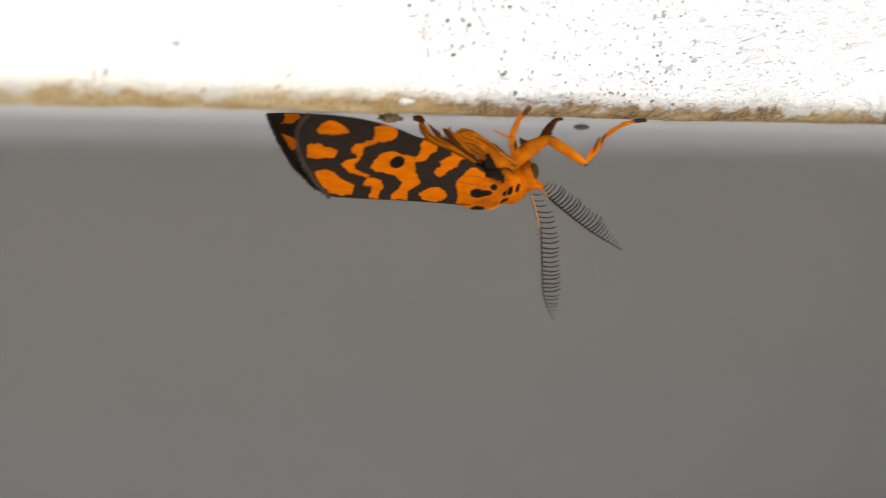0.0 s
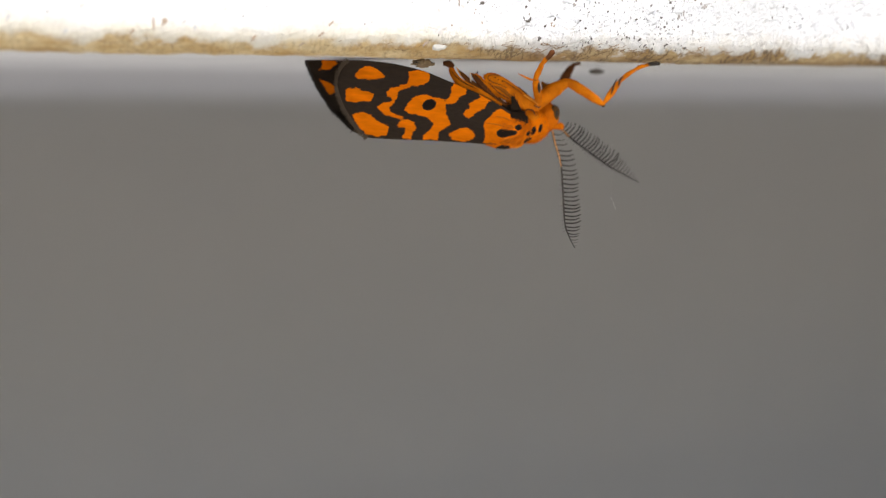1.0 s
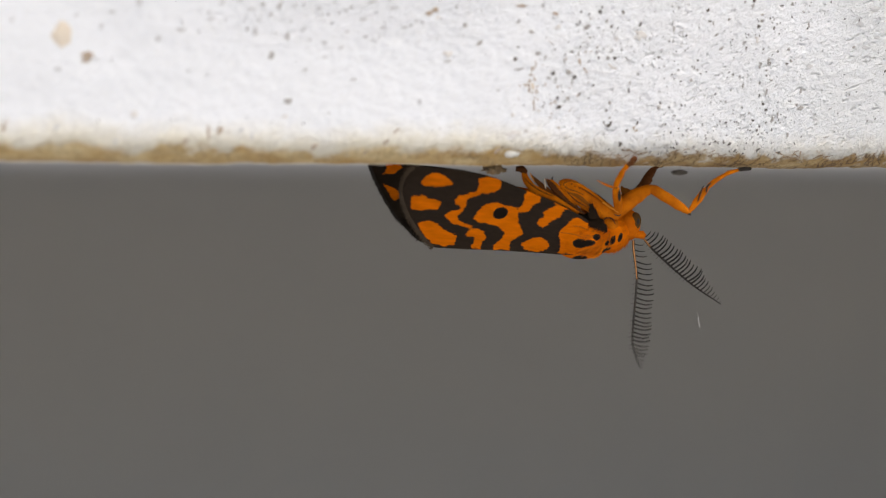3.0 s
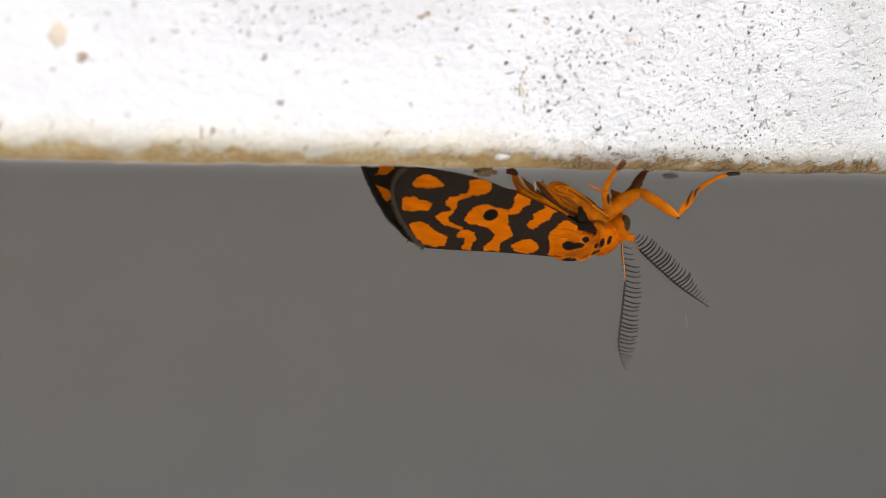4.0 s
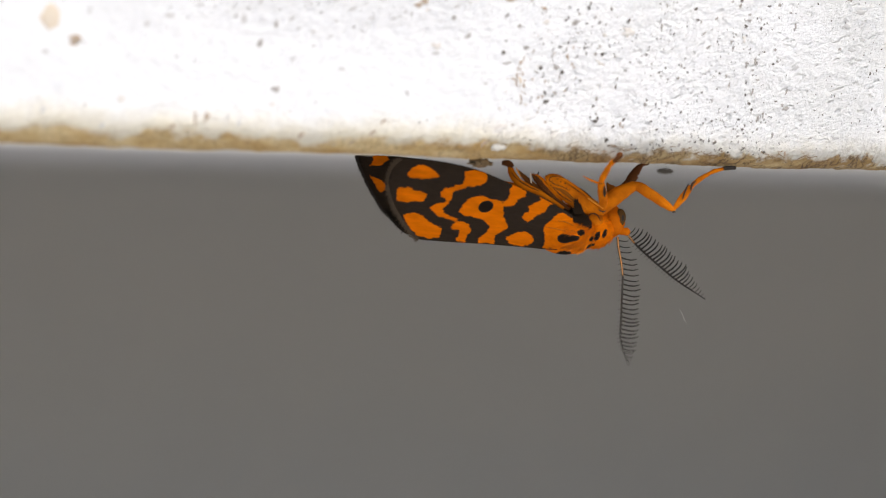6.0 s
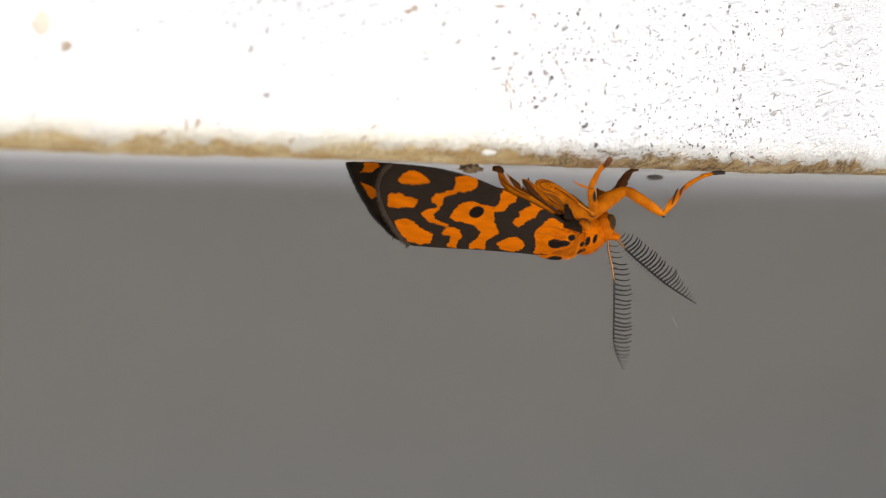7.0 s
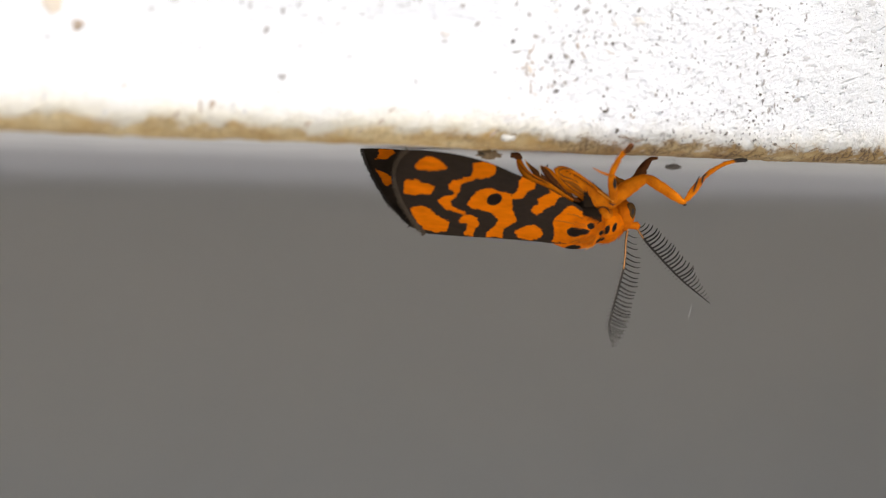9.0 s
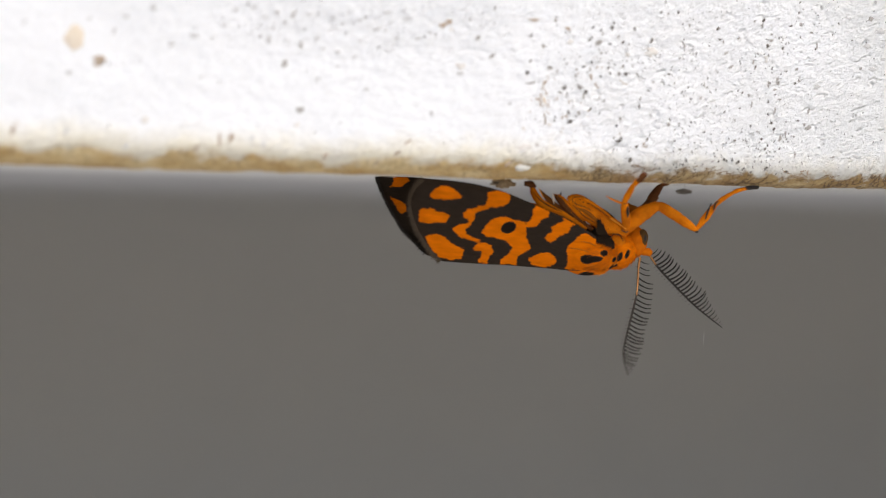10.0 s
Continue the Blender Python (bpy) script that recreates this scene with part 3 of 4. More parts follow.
def fur_on(ob, count, length, width, mat, way, keep, seed, label=""):
    """Fur rooted all over a body part, lying along way."""
    rng = random.Random(seed)
    polys = [p for p in ob.data.polygons if keep(p.center / MM)]
    spots = []
    for _ in range(count):
        p = rng.choice(polys)
        a, b = (ob.data.vertices[p.vertices[k]].co for k in (0, 2))
        root = a.lerp(b, rng.random()) / MM
        flat = way - p.normal * way.dot(p.normal)
        spots.append((root, flat.normalized() + p.normal * 0.22))
    return hairs("fur", spots, mat, ob, length, width, label)


def build_body():
    spots = [(6.98, -6.58, 0.62, 0.40, -3), (7.55, -6.56, 0.78, 0.27, 4), (8.42, -6.04, 0.36, 0.28, 10), (7.5, -7.98, 0.62, 0.30, -5), (9.62, -6.62, 0.30, 0.20, 30), (9.78, -7.26, 0.45, 0.24, 20)]
    thorax = spotted_body("thorax", blob((7.75, 6.3, -5.88), (3.05, 2.62, 2.25), 0.03, 6, 60, 90), spots, "furry orange thorax with black spots")
    marks = [(9.62, -6.62, 0.30, 0.20, 30), (10.17, -6.38, 0.20, 0.46, -15), (10.84, -6.13, 0.20, 0.44, -15), (9.78, -7.26, 0.45, 0.24, 20)]
    collar = spotted_body("collar", blob((10.55, 6.0, -5.75), (1.75, 1.68, 1.75), 0.03, 18, 50, 70), marks, "furry orange collar with black bars")
    back = Vector((-1, -0.1, -0.12))

    def clear_of(marks_):
        def keep(c):
            x, z = np.array([c.x]), np.array([c.z])
            return c.y < 6.6 and all(ellipse(x, z, *d)[0] < -0.12 for d in marks_)
        return keep
    # shade in the fur's creases, drawn as thin amber tubes
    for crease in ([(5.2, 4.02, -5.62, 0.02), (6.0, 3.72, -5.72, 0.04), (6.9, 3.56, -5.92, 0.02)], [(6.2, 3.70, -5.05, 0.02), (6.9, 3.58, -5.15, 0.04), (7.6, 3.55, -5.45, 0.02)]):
        part("crease", limb(crease, sides=6), AMBER, thorax, "amber line for the shade of a fur crease")
    fur_on(thorax, 1300, 0.45, 0.028, FUR, back, lambda c: clear_of(spots)(c) and c.x > 7.0 and -7.6 < c.z < -5.2, 1, "long orange fur")
    fur_on(thorax, 260, 0.7, 0.018, AMBER, back, lambda c: clear_of(spots)(c) and c.x > 7.2 and -7.4 < c.z < -5.2, 5, "darker amber fur")
    fur_on(thorax, 70, 0.55, 0.020, PALE_FUR, back, lambda c: clear_of(spots)(c) and c.x > 7.0 and -7.9 < c.z < -6.6, 7, "pale fur tips")
    fur_on(collar, 110, 0.45, 0.018, AMBER, back, clear_of(marks), 6, "darker amber fur")
    fur_on(collar, 700, 0.45, 0.028, FUR, back, clear_of(marks), 2, "orange fur")
    head = part("head", blob((12.08, 5.9, -5.10), (1.12, 1.25, 1.38), 0.04, 0, 40, 50), FUR, moth, "furry orange head")
    fur_on(head, 420, 0.32, 0.028, FUR, Vector((-0.6, -0.1, -0.6)), lambda c: c.y < 6.4 and c.x < 12.6, 3)
    for y in (5.05, 6.95):
        eye = part("eye", blob((12.50, y, -4.72), (0.50, 0.42, 0.76), 0.0, 0, 40, 48), EYE, head, "glossy brown compound eye")
        out = -1 if y < 6 else 1
        part("pupil", blob((12.56, y + out * 0.33, -4.74), (0.19, 0.11, 0.33), 0.0, 0, 16, 20), BLACK, eye, "dark false pupil")
    part("palp", tube(bmesh.new(), [(12.5, 5.5, -5.9, 0.30), (13.0, 5.4, -5.95, 0.34), (13.45, 5.4, -5.8, 0.20)], 12), FUR, head)
    part("abdomen", blob((1.2, 7.0, -3.4), (6.2, 1.7, 1.75), 0.03, 6, 30, 50), FUR, moth, "orange abdomen under the wings")
    # black scale tuft behind the wing base
    rng = random.Random(9)

    def on_thorax(x, z):
        k = 1 - ((x - 7.75) / 3.05) ** 2 - ((z + 5.88) / 2.25) ** 2
        return Vector((x, 6.3 - 2.62 * math.sqrt(max(0.05, k)) - 0.12, z))
    roots = []
    for _ in range(1500):
        u = rng.random()
        thick = 0.46 - 0.2 * abs(u - 0.5)
        roots.append((on_thorax(5.6 + 3.7 * u, -3.75 - 1.25 * u + rng.uniform(-thick, thick)), Vector((-0.9, -0.15, 0.10))))
    roots += [(on_thorax(8.15 + rng.uniform(-0.3, 0.25), -4.5 + 1.0 * rng.random()), Vector((-0.25, -0.2, 0.9))) for _ in range(240)]
    for _ in range(260):
        h = rng.random()
        roots.append((Vector((8.2 - 0.35 * h + rng.uniform(-0.5, 0.4) * (1 - 0.8 * h), 3.62, -4.45 + 1.0 * h)), Vector((-0.35, -0.1, 0.8))))
    for _ in range(260):
        u = rng.random()
        roots.append((on_thorax(8.0 + 1.5 * u, -4.75 - 0.55 * u + rng.uniform(-0.28, 0.28)), Vector((-0.8, -0.1, -0.25))))
    hairs("scale_tuft", roots, SEPIA, moth, 0.45, 0.075, "brown-black scale tuft")


def build_legs():
    mid = part("midleg", limb([(10.45, 4.3, -4.2, 0.40), (10.95, 4.0, -3.35, 0.70), (11.8, 3.8, -2.65, 0.70), (12.7, 3.55, -2.08, 0.50), (13.25, 3.42, -1.90, 0.34)],
                              [(12.95, 3.5, -1.84, 0.30), (13.4, 3.35, -1.98, 0.44), (14.4, 3.05, -2.60, 0.47), (15.4, 2.85, -3.28, 0.40), (16.15, 2.7, -3.76, 0.28), (16.5, 2.65, -3.97, 0.14)],
                              [(16.3, 2.7, -3.98, 0.12), (16.7, 2.55, -3.40, 0.26), (17.15, 2.4, -2.72, 0.33), (17.6, 2.15, -2.0, 0.26), (17.8, 2.05, -1.75, 0.16)],
                              [(17.6, 2.1, -1.95, 0.14), (18.0, 1.95, -1.5, 0.22), (18.6, 1.8, -1.02, 0.20), (19.1, 1.65, -0.72, 0.15)],
                              [(19.0, 1.67, -0.75, 0.15), (19.6, 1.5, -0.44, 0.18), (20.4, 1.4, -0.24, 0.12)]), LEG, moth, "orange outstretched leg")
    part("foot", tube(bmesh.new(), [(20.2, 1.42, -0.25, 0.15), (20.8, 1.4, -0.16, 0.19), (21.45, 1.4, -0.13, 0.15)], 10, 5, 0.8), BLACK, mid, "black foot")
    part("knee_tip", blob((16.4, 2.62, -4.05), (0.16, 0.16, 0.12), 0.0, 0, 8, 12), BLACK, mid, "black knee tip")
    part("spur", tube(bmesh.new(), [(16.95, 2.15, -2.95, 0.05), (17.1, 2.0, -2.2, 0.09), (17.35, 1.95, -1.6, 0.04)], 6, 5), BLACK, mid, "black spur")
    part("spur", tube(bmesh.new(), [(17.55, 1.85, -2.2, 0.05), (17.62, 1.82, -1.7, 0.10), (17.9, 1.7, -1.35, 0.04)], 6, 5), BLACK, mid, "black spur")
    fore = part("foreleg", limb([(10.42, 4.1, -4.35, 0.22), (10.2, 3.5, -3.4, 0.38), (9.85, 2.9, -2.65, 0.40), (9.4, 2.1, -1.95, 0.34), (9.2, 1.85, -1.68, 0.16)],
                                [(9.2, 2.0, -1.85, 0.16), (9.26, 1.5, -1.35, 0.26), (9.32, 0.9, -0.75, 0.25), (9.38, 0.5, -0.30, 0.18)],
                                [(9.36, 0.55, -0.38, 0.18), (9.5, 0.15, -0.05, 0.22), (9.68, -0.08, 0.2, 0.16)]), LEG, moth, "orange foreleg bent up to the edge")
    part("foot", tube(bmesh.new(), [(9.58, 0.0, 0.08, 0.19), (9.76, -0.22, 0.30, 0.24), (9.98, -0.24, 0.58, 0.24), (10.10, -0.10, 0.74, 0.15)], 10, 5, 1.0, 0.3), SHADED_LEG, fore, "dark brown foot")
    part("spur", tube(bmesh.new(), [(9.2, 2.0, -1.8, 0.10), (8.5, 2.1, -1.55, 0.09), (7.75, 2.2, -1.18, 0.03)], 8, 5), LEG, fore, "thin orange spur")
    part("shin_stripe", tube(bmesh.new(), [(9.55, 1.75, -2.0, 0.05), (9.72, 2.1, -2.5, 0.14), (9.95, 2.6, -2.9, 0.05)], 8, 5), BLACK, fore, "dark stripe")
    hind = part("hindleg", limb([(2.20, 5.00, -0.45, 0.20), (2.32, 4.90, -1.02, 0.30), (2.79, 4.70, -1.74, 0.34), (3.67, 4.60, -2.29, 0.34), (4.81, 4.50, -2.79, 0.30), (5.83, 4.40, -3.31, 0.25), (6.94, 4.30, -3.95, 0.15)]), LEG, moth, "orange hind leg along the wing")
    part("foot", limb([(2.39, 4.95, -0.61, 0.24), (2.05, 5.00, -0.30, 0.30), (1.52, 5.10, -0.25, 0.20)]), SHADED_LEG, hind, "dark brown foot")
    # the shaded gap beside the hind leg is filled with a dark brown strip
    part("shin_stripe", limb([(2.79, 4.80, -0.76, 0.05), (3.48, 4.75, -1.46, 0.22), (4.37, 4.70, -2.16, 0.25), (5.46, 4.65, -2.86, 0.22), (6.71, 4.50, -3.61, 0.18), (7.44, 4.30, -4.10, 0.08)]), BROWN_LEG, hind, "dark brown strip for the shaded gap between the legs")
    part("spur", limb([(2.56, 4.40, -0.60, 0.03), (2.77, 4.35, -1.00, 0.06), (2.98, 4.30, -1.40, 0.03)], sides=6), PALE_FUR, hind, "pale orange spur")
    part("spur", limb([(3.82, 4.30, -1.05, 0.04), (3.85, 4.25, -1.50, 0.08), (3.90, 4.20, -1.92, 0.03)], sides=6), CREAM, hind, "pale spur")
    part("shin", limb([(4.13, 4.75, -1.13, 0.08), (4.49, 4.60, -1.51, 0.30), (5.10, 4.50, -2.21, 0.36), (5.69, 4.45, -2.76, 0.34), (6.75, 4.35, -3.61, 0.22), (7.50, 4.20, -4.05, 0.08)], rough=0.2), SHADED_LEG, hind, "red-brown shin")
    part("shin", limb([(4.40, 4.50, -1.15, 0.06), (4.83, 4.42, -1.50, 0.15), (5.30, 4.35, -2.05, 0.17), (5.93, 4.28, -2.75, 0.14), (6.61, 4.22, -3.30, 0.06)], rough=0.25), LEG, hind)
    # the creases' shade is put into the colour of thin brown tubes
    part("crease", limb([(4.20, 4.20, -1.50, 0.02), (4.87, 4.12, -2.25, 0.05), (5.76, 4.10, -2.95, 0.05), (6.66, 4.10, -3.55, 0.02)], sides=6), BROWN_LEG, hind, "brown line for the shade of a crease")
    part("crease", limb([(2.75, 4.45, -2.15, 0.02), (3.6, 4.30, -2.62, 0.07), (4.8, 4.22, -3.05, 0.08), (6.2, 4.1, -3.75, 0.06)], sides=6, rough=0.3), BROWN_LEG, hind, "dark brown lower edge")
    part("crease", limb([(2.15, 4.60, -0.95, 0.02), (2.6, 4.42, -1.50, 0.05), (3.5, 4.28, -2.10, 0.05), (4.6, 4.20, -2.55, 0.02)], sides=6, rough=0.3), SHADED_LEG, hind, "brown line for the shade of a crease")
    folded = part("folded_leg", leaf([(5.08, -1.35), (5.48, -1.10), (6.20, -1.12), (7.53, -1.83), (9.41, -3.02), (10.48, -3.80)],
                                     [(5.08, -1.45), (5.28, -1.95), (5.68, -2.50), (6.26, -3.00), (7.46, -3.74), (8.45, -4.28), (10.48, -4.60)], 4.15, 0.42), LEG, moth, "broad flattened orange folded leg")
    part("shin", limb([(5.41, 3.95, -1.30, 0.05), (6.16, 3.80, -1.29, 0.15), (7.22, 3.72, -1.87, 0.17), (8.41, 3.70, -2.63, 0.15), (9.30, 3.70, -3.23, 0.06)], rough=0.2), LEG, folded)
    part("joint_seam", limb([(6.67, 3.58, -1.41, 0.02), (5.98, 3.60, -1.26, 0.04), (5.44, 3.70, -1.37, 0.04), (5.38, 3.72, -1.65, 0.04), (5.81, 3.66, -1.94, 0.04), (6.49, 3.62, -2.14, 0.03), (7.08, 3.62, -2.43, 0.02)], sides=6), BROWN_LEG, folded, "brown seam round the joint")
    # shading on the folded leg, laid on as an amber strip and brown lines
    part("hollow_shade", limb([(5.76, 3.82, -2.19, 0.05), (6.63, 3.74, -2.54, 0.15), (7.32, 3.72, -3.03, 0.14), (7.93, 3.75, -3.48, 0.05)], rough=0.3), AMBER, folded, "amber strip for the shading on the leg")
    part("crease", limb([(6.66, 3.55, -1.74, 0.02), (7.54, 3.52, -2.23, 0.04), (8.63, 3.52, -2.93, 0.02)], sides=6), SHADED_LEG, folded, "brown line for the shade of a crease")
    part("crease", limb([(5.43, 3.72, -1.99, 0.02), (6.42, 3.70, -2.88, 0.05), (7.41, 3.70, -3.43, 0.03)], sides=6), SHADED_LEG, folded, "brown line for the shade of a crease")
    part("edge_stripe", limb([(7.87, 3.85, -2.11, 0.03), (8.34, 3.80, -2.43, 0.11), (8.89, 3.80, -2.79, 0.09), (9.25, 3.82, -2.99, 0.03)], sides=8), SEPIA, folded, "black stripe on the upper edge")
    part("spine", limb([(4.50, 4.55, -1.45, 0.04), (4.56, 4.45, -1.10, 0.06), (4.60, 4.42, -0.88, 0.02)], sides=6), BLACK, folded, "black spine")
    for k in range(7):
        part("scallop", blob((8.95 + 0.20 * k, 3.66 - 0.02 * k, -3.10 - 0.125 * k), (0.15, 0.09, 0.09), 0.1, 35, 8, 10), PALE_FUR, folded, "pale scale tuft")
    for x, z in ((6.05, -1.50), (6.35, -1.72), (6.75, -1.85)):
        part("dot", blob((x, 3.70, z), (0.07, 0.04, 0.06), 0, 0, 6, 8), BROWN_LEG, folded, "brown dot")
    lobe = part("coxa", blob((10.05, 5.15, -5.0), (1.15, 0.85, 0.80), 0.06, 35, 24, 30), LEG, moth, "rounded orange leg base")
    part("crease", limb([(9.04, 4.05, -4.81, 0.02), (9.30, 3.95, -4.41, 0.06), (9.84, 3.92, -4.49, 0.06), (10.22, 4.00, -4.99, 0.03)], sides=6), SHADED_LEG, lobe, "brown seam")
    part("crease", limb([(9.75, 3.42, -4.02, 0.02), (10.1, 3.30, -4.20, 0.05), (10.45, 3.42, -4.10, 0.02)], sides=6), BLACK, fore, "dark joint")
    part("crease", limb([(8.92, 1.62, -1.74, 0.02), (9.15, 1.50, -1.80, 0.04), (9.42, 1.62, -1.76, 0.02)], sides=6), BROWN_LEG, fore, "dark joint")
    # the far legs' shade is in their red-brown and amber colour
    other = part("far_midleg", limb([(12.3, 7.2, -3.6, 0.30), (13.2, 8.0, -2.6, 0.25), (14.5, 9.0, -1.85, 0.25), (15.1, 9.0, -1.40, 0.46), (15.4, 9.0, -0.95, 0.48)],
                                    [(15.2, 9.0, -1.2, 0.30), (15.55, 9.0, -0.65, 0.40), (15.95, 9.0, -0.12, 0.28)]), SHADED_LEG, moth, "leg behind the head, its shade put in as red-brown")
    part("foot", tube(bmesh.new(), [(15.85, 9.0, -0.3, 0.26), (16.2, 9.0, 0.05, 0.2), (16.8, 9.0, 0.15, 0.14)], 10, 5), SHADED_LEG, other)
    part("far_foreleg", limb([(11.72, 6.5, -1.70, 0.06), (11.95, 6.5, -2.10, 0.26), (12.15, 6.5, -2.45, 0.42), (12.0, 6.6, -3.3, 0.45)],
                             [(11.9, 6.5, -2.05, 0.25), (12.4, 6.5, -2.20, 0.24), (12.85, 6.5, -2.26, 0.08)]), AMBER, moth, "far foreleg, its shade put in as amber")


def antenna(base, path, comb, back_comb, count, longest, orange_part, taper, label):
    """A feathered feeler: a tapered shaft that carries two rows of branches. path and directions start at its root."""
    bm = tube(bmesh.new(), path, 8, 8)
    ob = part("antenna", bm, COMB, moth, label, tuple(c * MM for c in base))
    n = len(path)
    part("shaft_base", tube(bmesh.new(), [(p[0] - 0.03, p[1] - 0.07, p[2], 0.085 - 0.010 * i) for i, p in enumerate(path[:orange_part])], 8, 6), PALE_SHAFT, ob, "pale orange base of the shaft")
    line = spline(path, 20)
    run = np.concatenate([[0], np.cumsum([np.linalg.norm((b - a)[:3]) for a, b in zip(line, line[1:])])])
    mesh_of = {}
    for kind, way, size in (("branch", comb, longest), ("short_branch", back_comb, longest * 0.24)):
        way = Vector(way).normalized()
        bm = bmesh.new()
        tip = way * 1.0
        droop = Vector((-0.02, -0.04, -0.08)) if way.z < 0.3 else Vector((0.07, -0.04, -0.05))
        tube(bm, [(0, 0, 0, 0.050), (*(tip * 0.35 + droop * 0.9), 0.046), (*(tip * 0.7 + droop * 1.0), 0.040), (*tip, 0.024)], 5, 3)
        bmesh.ops.scale(bm, vec=(MM, MM, MM), verts=bm.verts)
        mesh_of[kind] = bpy.data.meshes.new(kind)
        bm.to_mesh(mesh_of[kind])
        bm.free()
        mesh_of[kind].materials.append(COMB)
        for k in range(count):
            s = 0.02 + 0.96 * k / (count - 1)
            p = [np.interp(s * run[-1], run, [q[c] for q in line]) for c in range(3)]
            grow = min(1.0, 0.55 + s * 3.0) * min(1.0, 0.14 + (1 - s) * taper)
            twig = new(kind, mesh_of[kind])
            rng = random.Random(k + int(size * 100))
            twig.matrix_local = pose(p[0] * MM, p[1] * MM, p[2] * MM, rng.uniform(-4, 4), rng.uniform(-4, 4), 0) @ Matrix.Scale(size * grow * rng.uniform(0.93, 1.06), 4)
            twig.parent = ob
    return ob


build_wings()
build_body()
build_legs()


def clothe_legs():
    """Short flat scales along each leg."""
    rng = random.Random(31)
    for ob in [o for o in moth.children if o.name.split(".")[0] in ("midleg", "foreleg", "hindleg", "folded_leg")]:
        for piece in [ob] + [o for o in ob.children if o.name.split(".")[0] in ("thigh", "shin")]:
            area = sum(p.area for p in piece.data.polygons) / MM ** 2
            lie = Vector((rng.uniform(-0.3, 0.3), -0.1, 0.8))
            fur_on(piece, int(area * 16), 0.22, 0.024, FUR, lie, lambda c: c.y < 5.2, 40)
            fur_on(piece, int(area * 8), 0.26, 0.020, AMBER, lie, lambda c: c.y < 5.2, 41)


clothe_legs()
NEAR_ROOT, FAR_ROOT = (12.31, 5.0, -6.42), (13.38, 5.6, -6.12)
near_antenna = antenna(NEAR_ROOT, [(0.00, 0.00, 0.00, 0.13), (-0.08, -0.10, -0.88, 0.12), (-0.11, -0.40, -2.12, 0.11), (-0.30, -0.90, -3.32, 0.10), (-1.48, -2.80, -5.58, 0.09),
                                   (-3.03, -5.60, -7.59, 0.07), (-3.60, -7.30, -8.49, 0.05), (-3.97, -9.00, -9.26, 0.03)],
                       (0.96, -0.05, -0.20), (-1, 0.3, -0.3), 28, 1.55, 4, 3.4, "feathered dark antenna with an orange base")
far_antenna = antenna(FAR_ROOT, [(0, 0, 0, 0.10), (0.75, 0, -0.92, 0.10), (1.54, 0, -1.70, 0.095), (3.26, 0, -3.22, 0.09), (4.98, 0, -4.62, 0.075), (7.60, 0, -6.39, 0.04)],
                      (0.66, 0.0, 0.62), (-0.5, 0.4, -0.6), 27, 1.62, 2, 2.2, "feathered dark antenna held forward")
part("scape", blob((13.25, 5.35, -6.0), (0.36, 0.34, 0.34), 0.05, 0, 14, 18), FUR, moth, "orange bead at the antenna's root")


# ---- small things ----
def build_thread():
    """A strand of silk, too fine to see but for one stretch that catches the light."""
    ob = part("silk_thread", tube(bmesh.new(), [(0, 0, 0.3, 0.0015), (0.02, 0, -6, 0.0006), (0, 0, -12.5, 0.0006)], 5, 4), SILK, None, "", EDGE + Vector((17.2, 2.3, 0)) * MM)
    tagged(ob, "fine pale silk thread hanging from the ledge", "thread")
    return part("fibre", tube(bmesh.new(), [(-0.05, 0, 0.0, 0.006), (0.05, 0, -0.45, 0.011), (0.0, 0, -0.95, 0.013), (0.03, 0, -1.35, 0.010)], 6, 5), SILK, ob, "bright curled end", (0, 0, -12.55 * MM))


fibre = build_thread()


def build_husk():
    bm = bmesh.new()
    bmesh.ops.create_icosphere(bm, subdivisions=4, radius=1)
    for v in bm.verts:
        k = 1 + 0.75 * noise.noise(v.co * 2.3)
        v.co = Vector((v.co.x * 0.86 * k, v.co.y * 0.4 * k, v.co.z * 0.36 * k - 0.04 * v.co.x))
    ob = part("husk", bm, HUSK, None, "", EDGE + Vector((-0.80, 3.6, -0.34)) * MM, False)
    tagged(ob, "tiny crumpled brown husk stuck under the edge", "debris")
    for x, z, a in ((-0.8, 0.05, -0.25), (-0.6, -0.1, -0.2), (0.75, 0.05, 0.15), (-0.3, -0.2, 0.2), (-0.7, 0.15, -0.3)):
        part("bristle", tube(bmesh.new(), [(x * 0.6, -0.1, z, 0.07), (x * 0.9, -0.2, z + a * 0.1, 0.05), (x + a, -0.2, z + a * 0.25, 0.02)], 6, 4), BLACK, ob, "black bristle")


build_husk()


def soffit_blot(x, y, size, depth, hang, name, label):
    bm = blob((0, 0, -hang), (size, size * 0.8, depth), 0.25, 0, 14, 20)
    if hang:
        tube(bm, [(0.1, 0, 0.2, 0.02), (0.05, 0, -hang * 0.5, 0.012), (0, 0, -hang, 0.03)], 6, 4)
    tagged(part(name, bm, SOOT, None, "", EDGE + Vector((x, y, 0.18)) * MM), label, "dirt")


soffit_blot(20.6, 13.4, 0.78, 0.26, 0.62, "dropping", "dark dropping stuck under the ledge")
soffit_blot(-45.0, 7.5, 0.35, 0.12, 0.0, "dirt_spot", "dark dirt spot under the ledge")

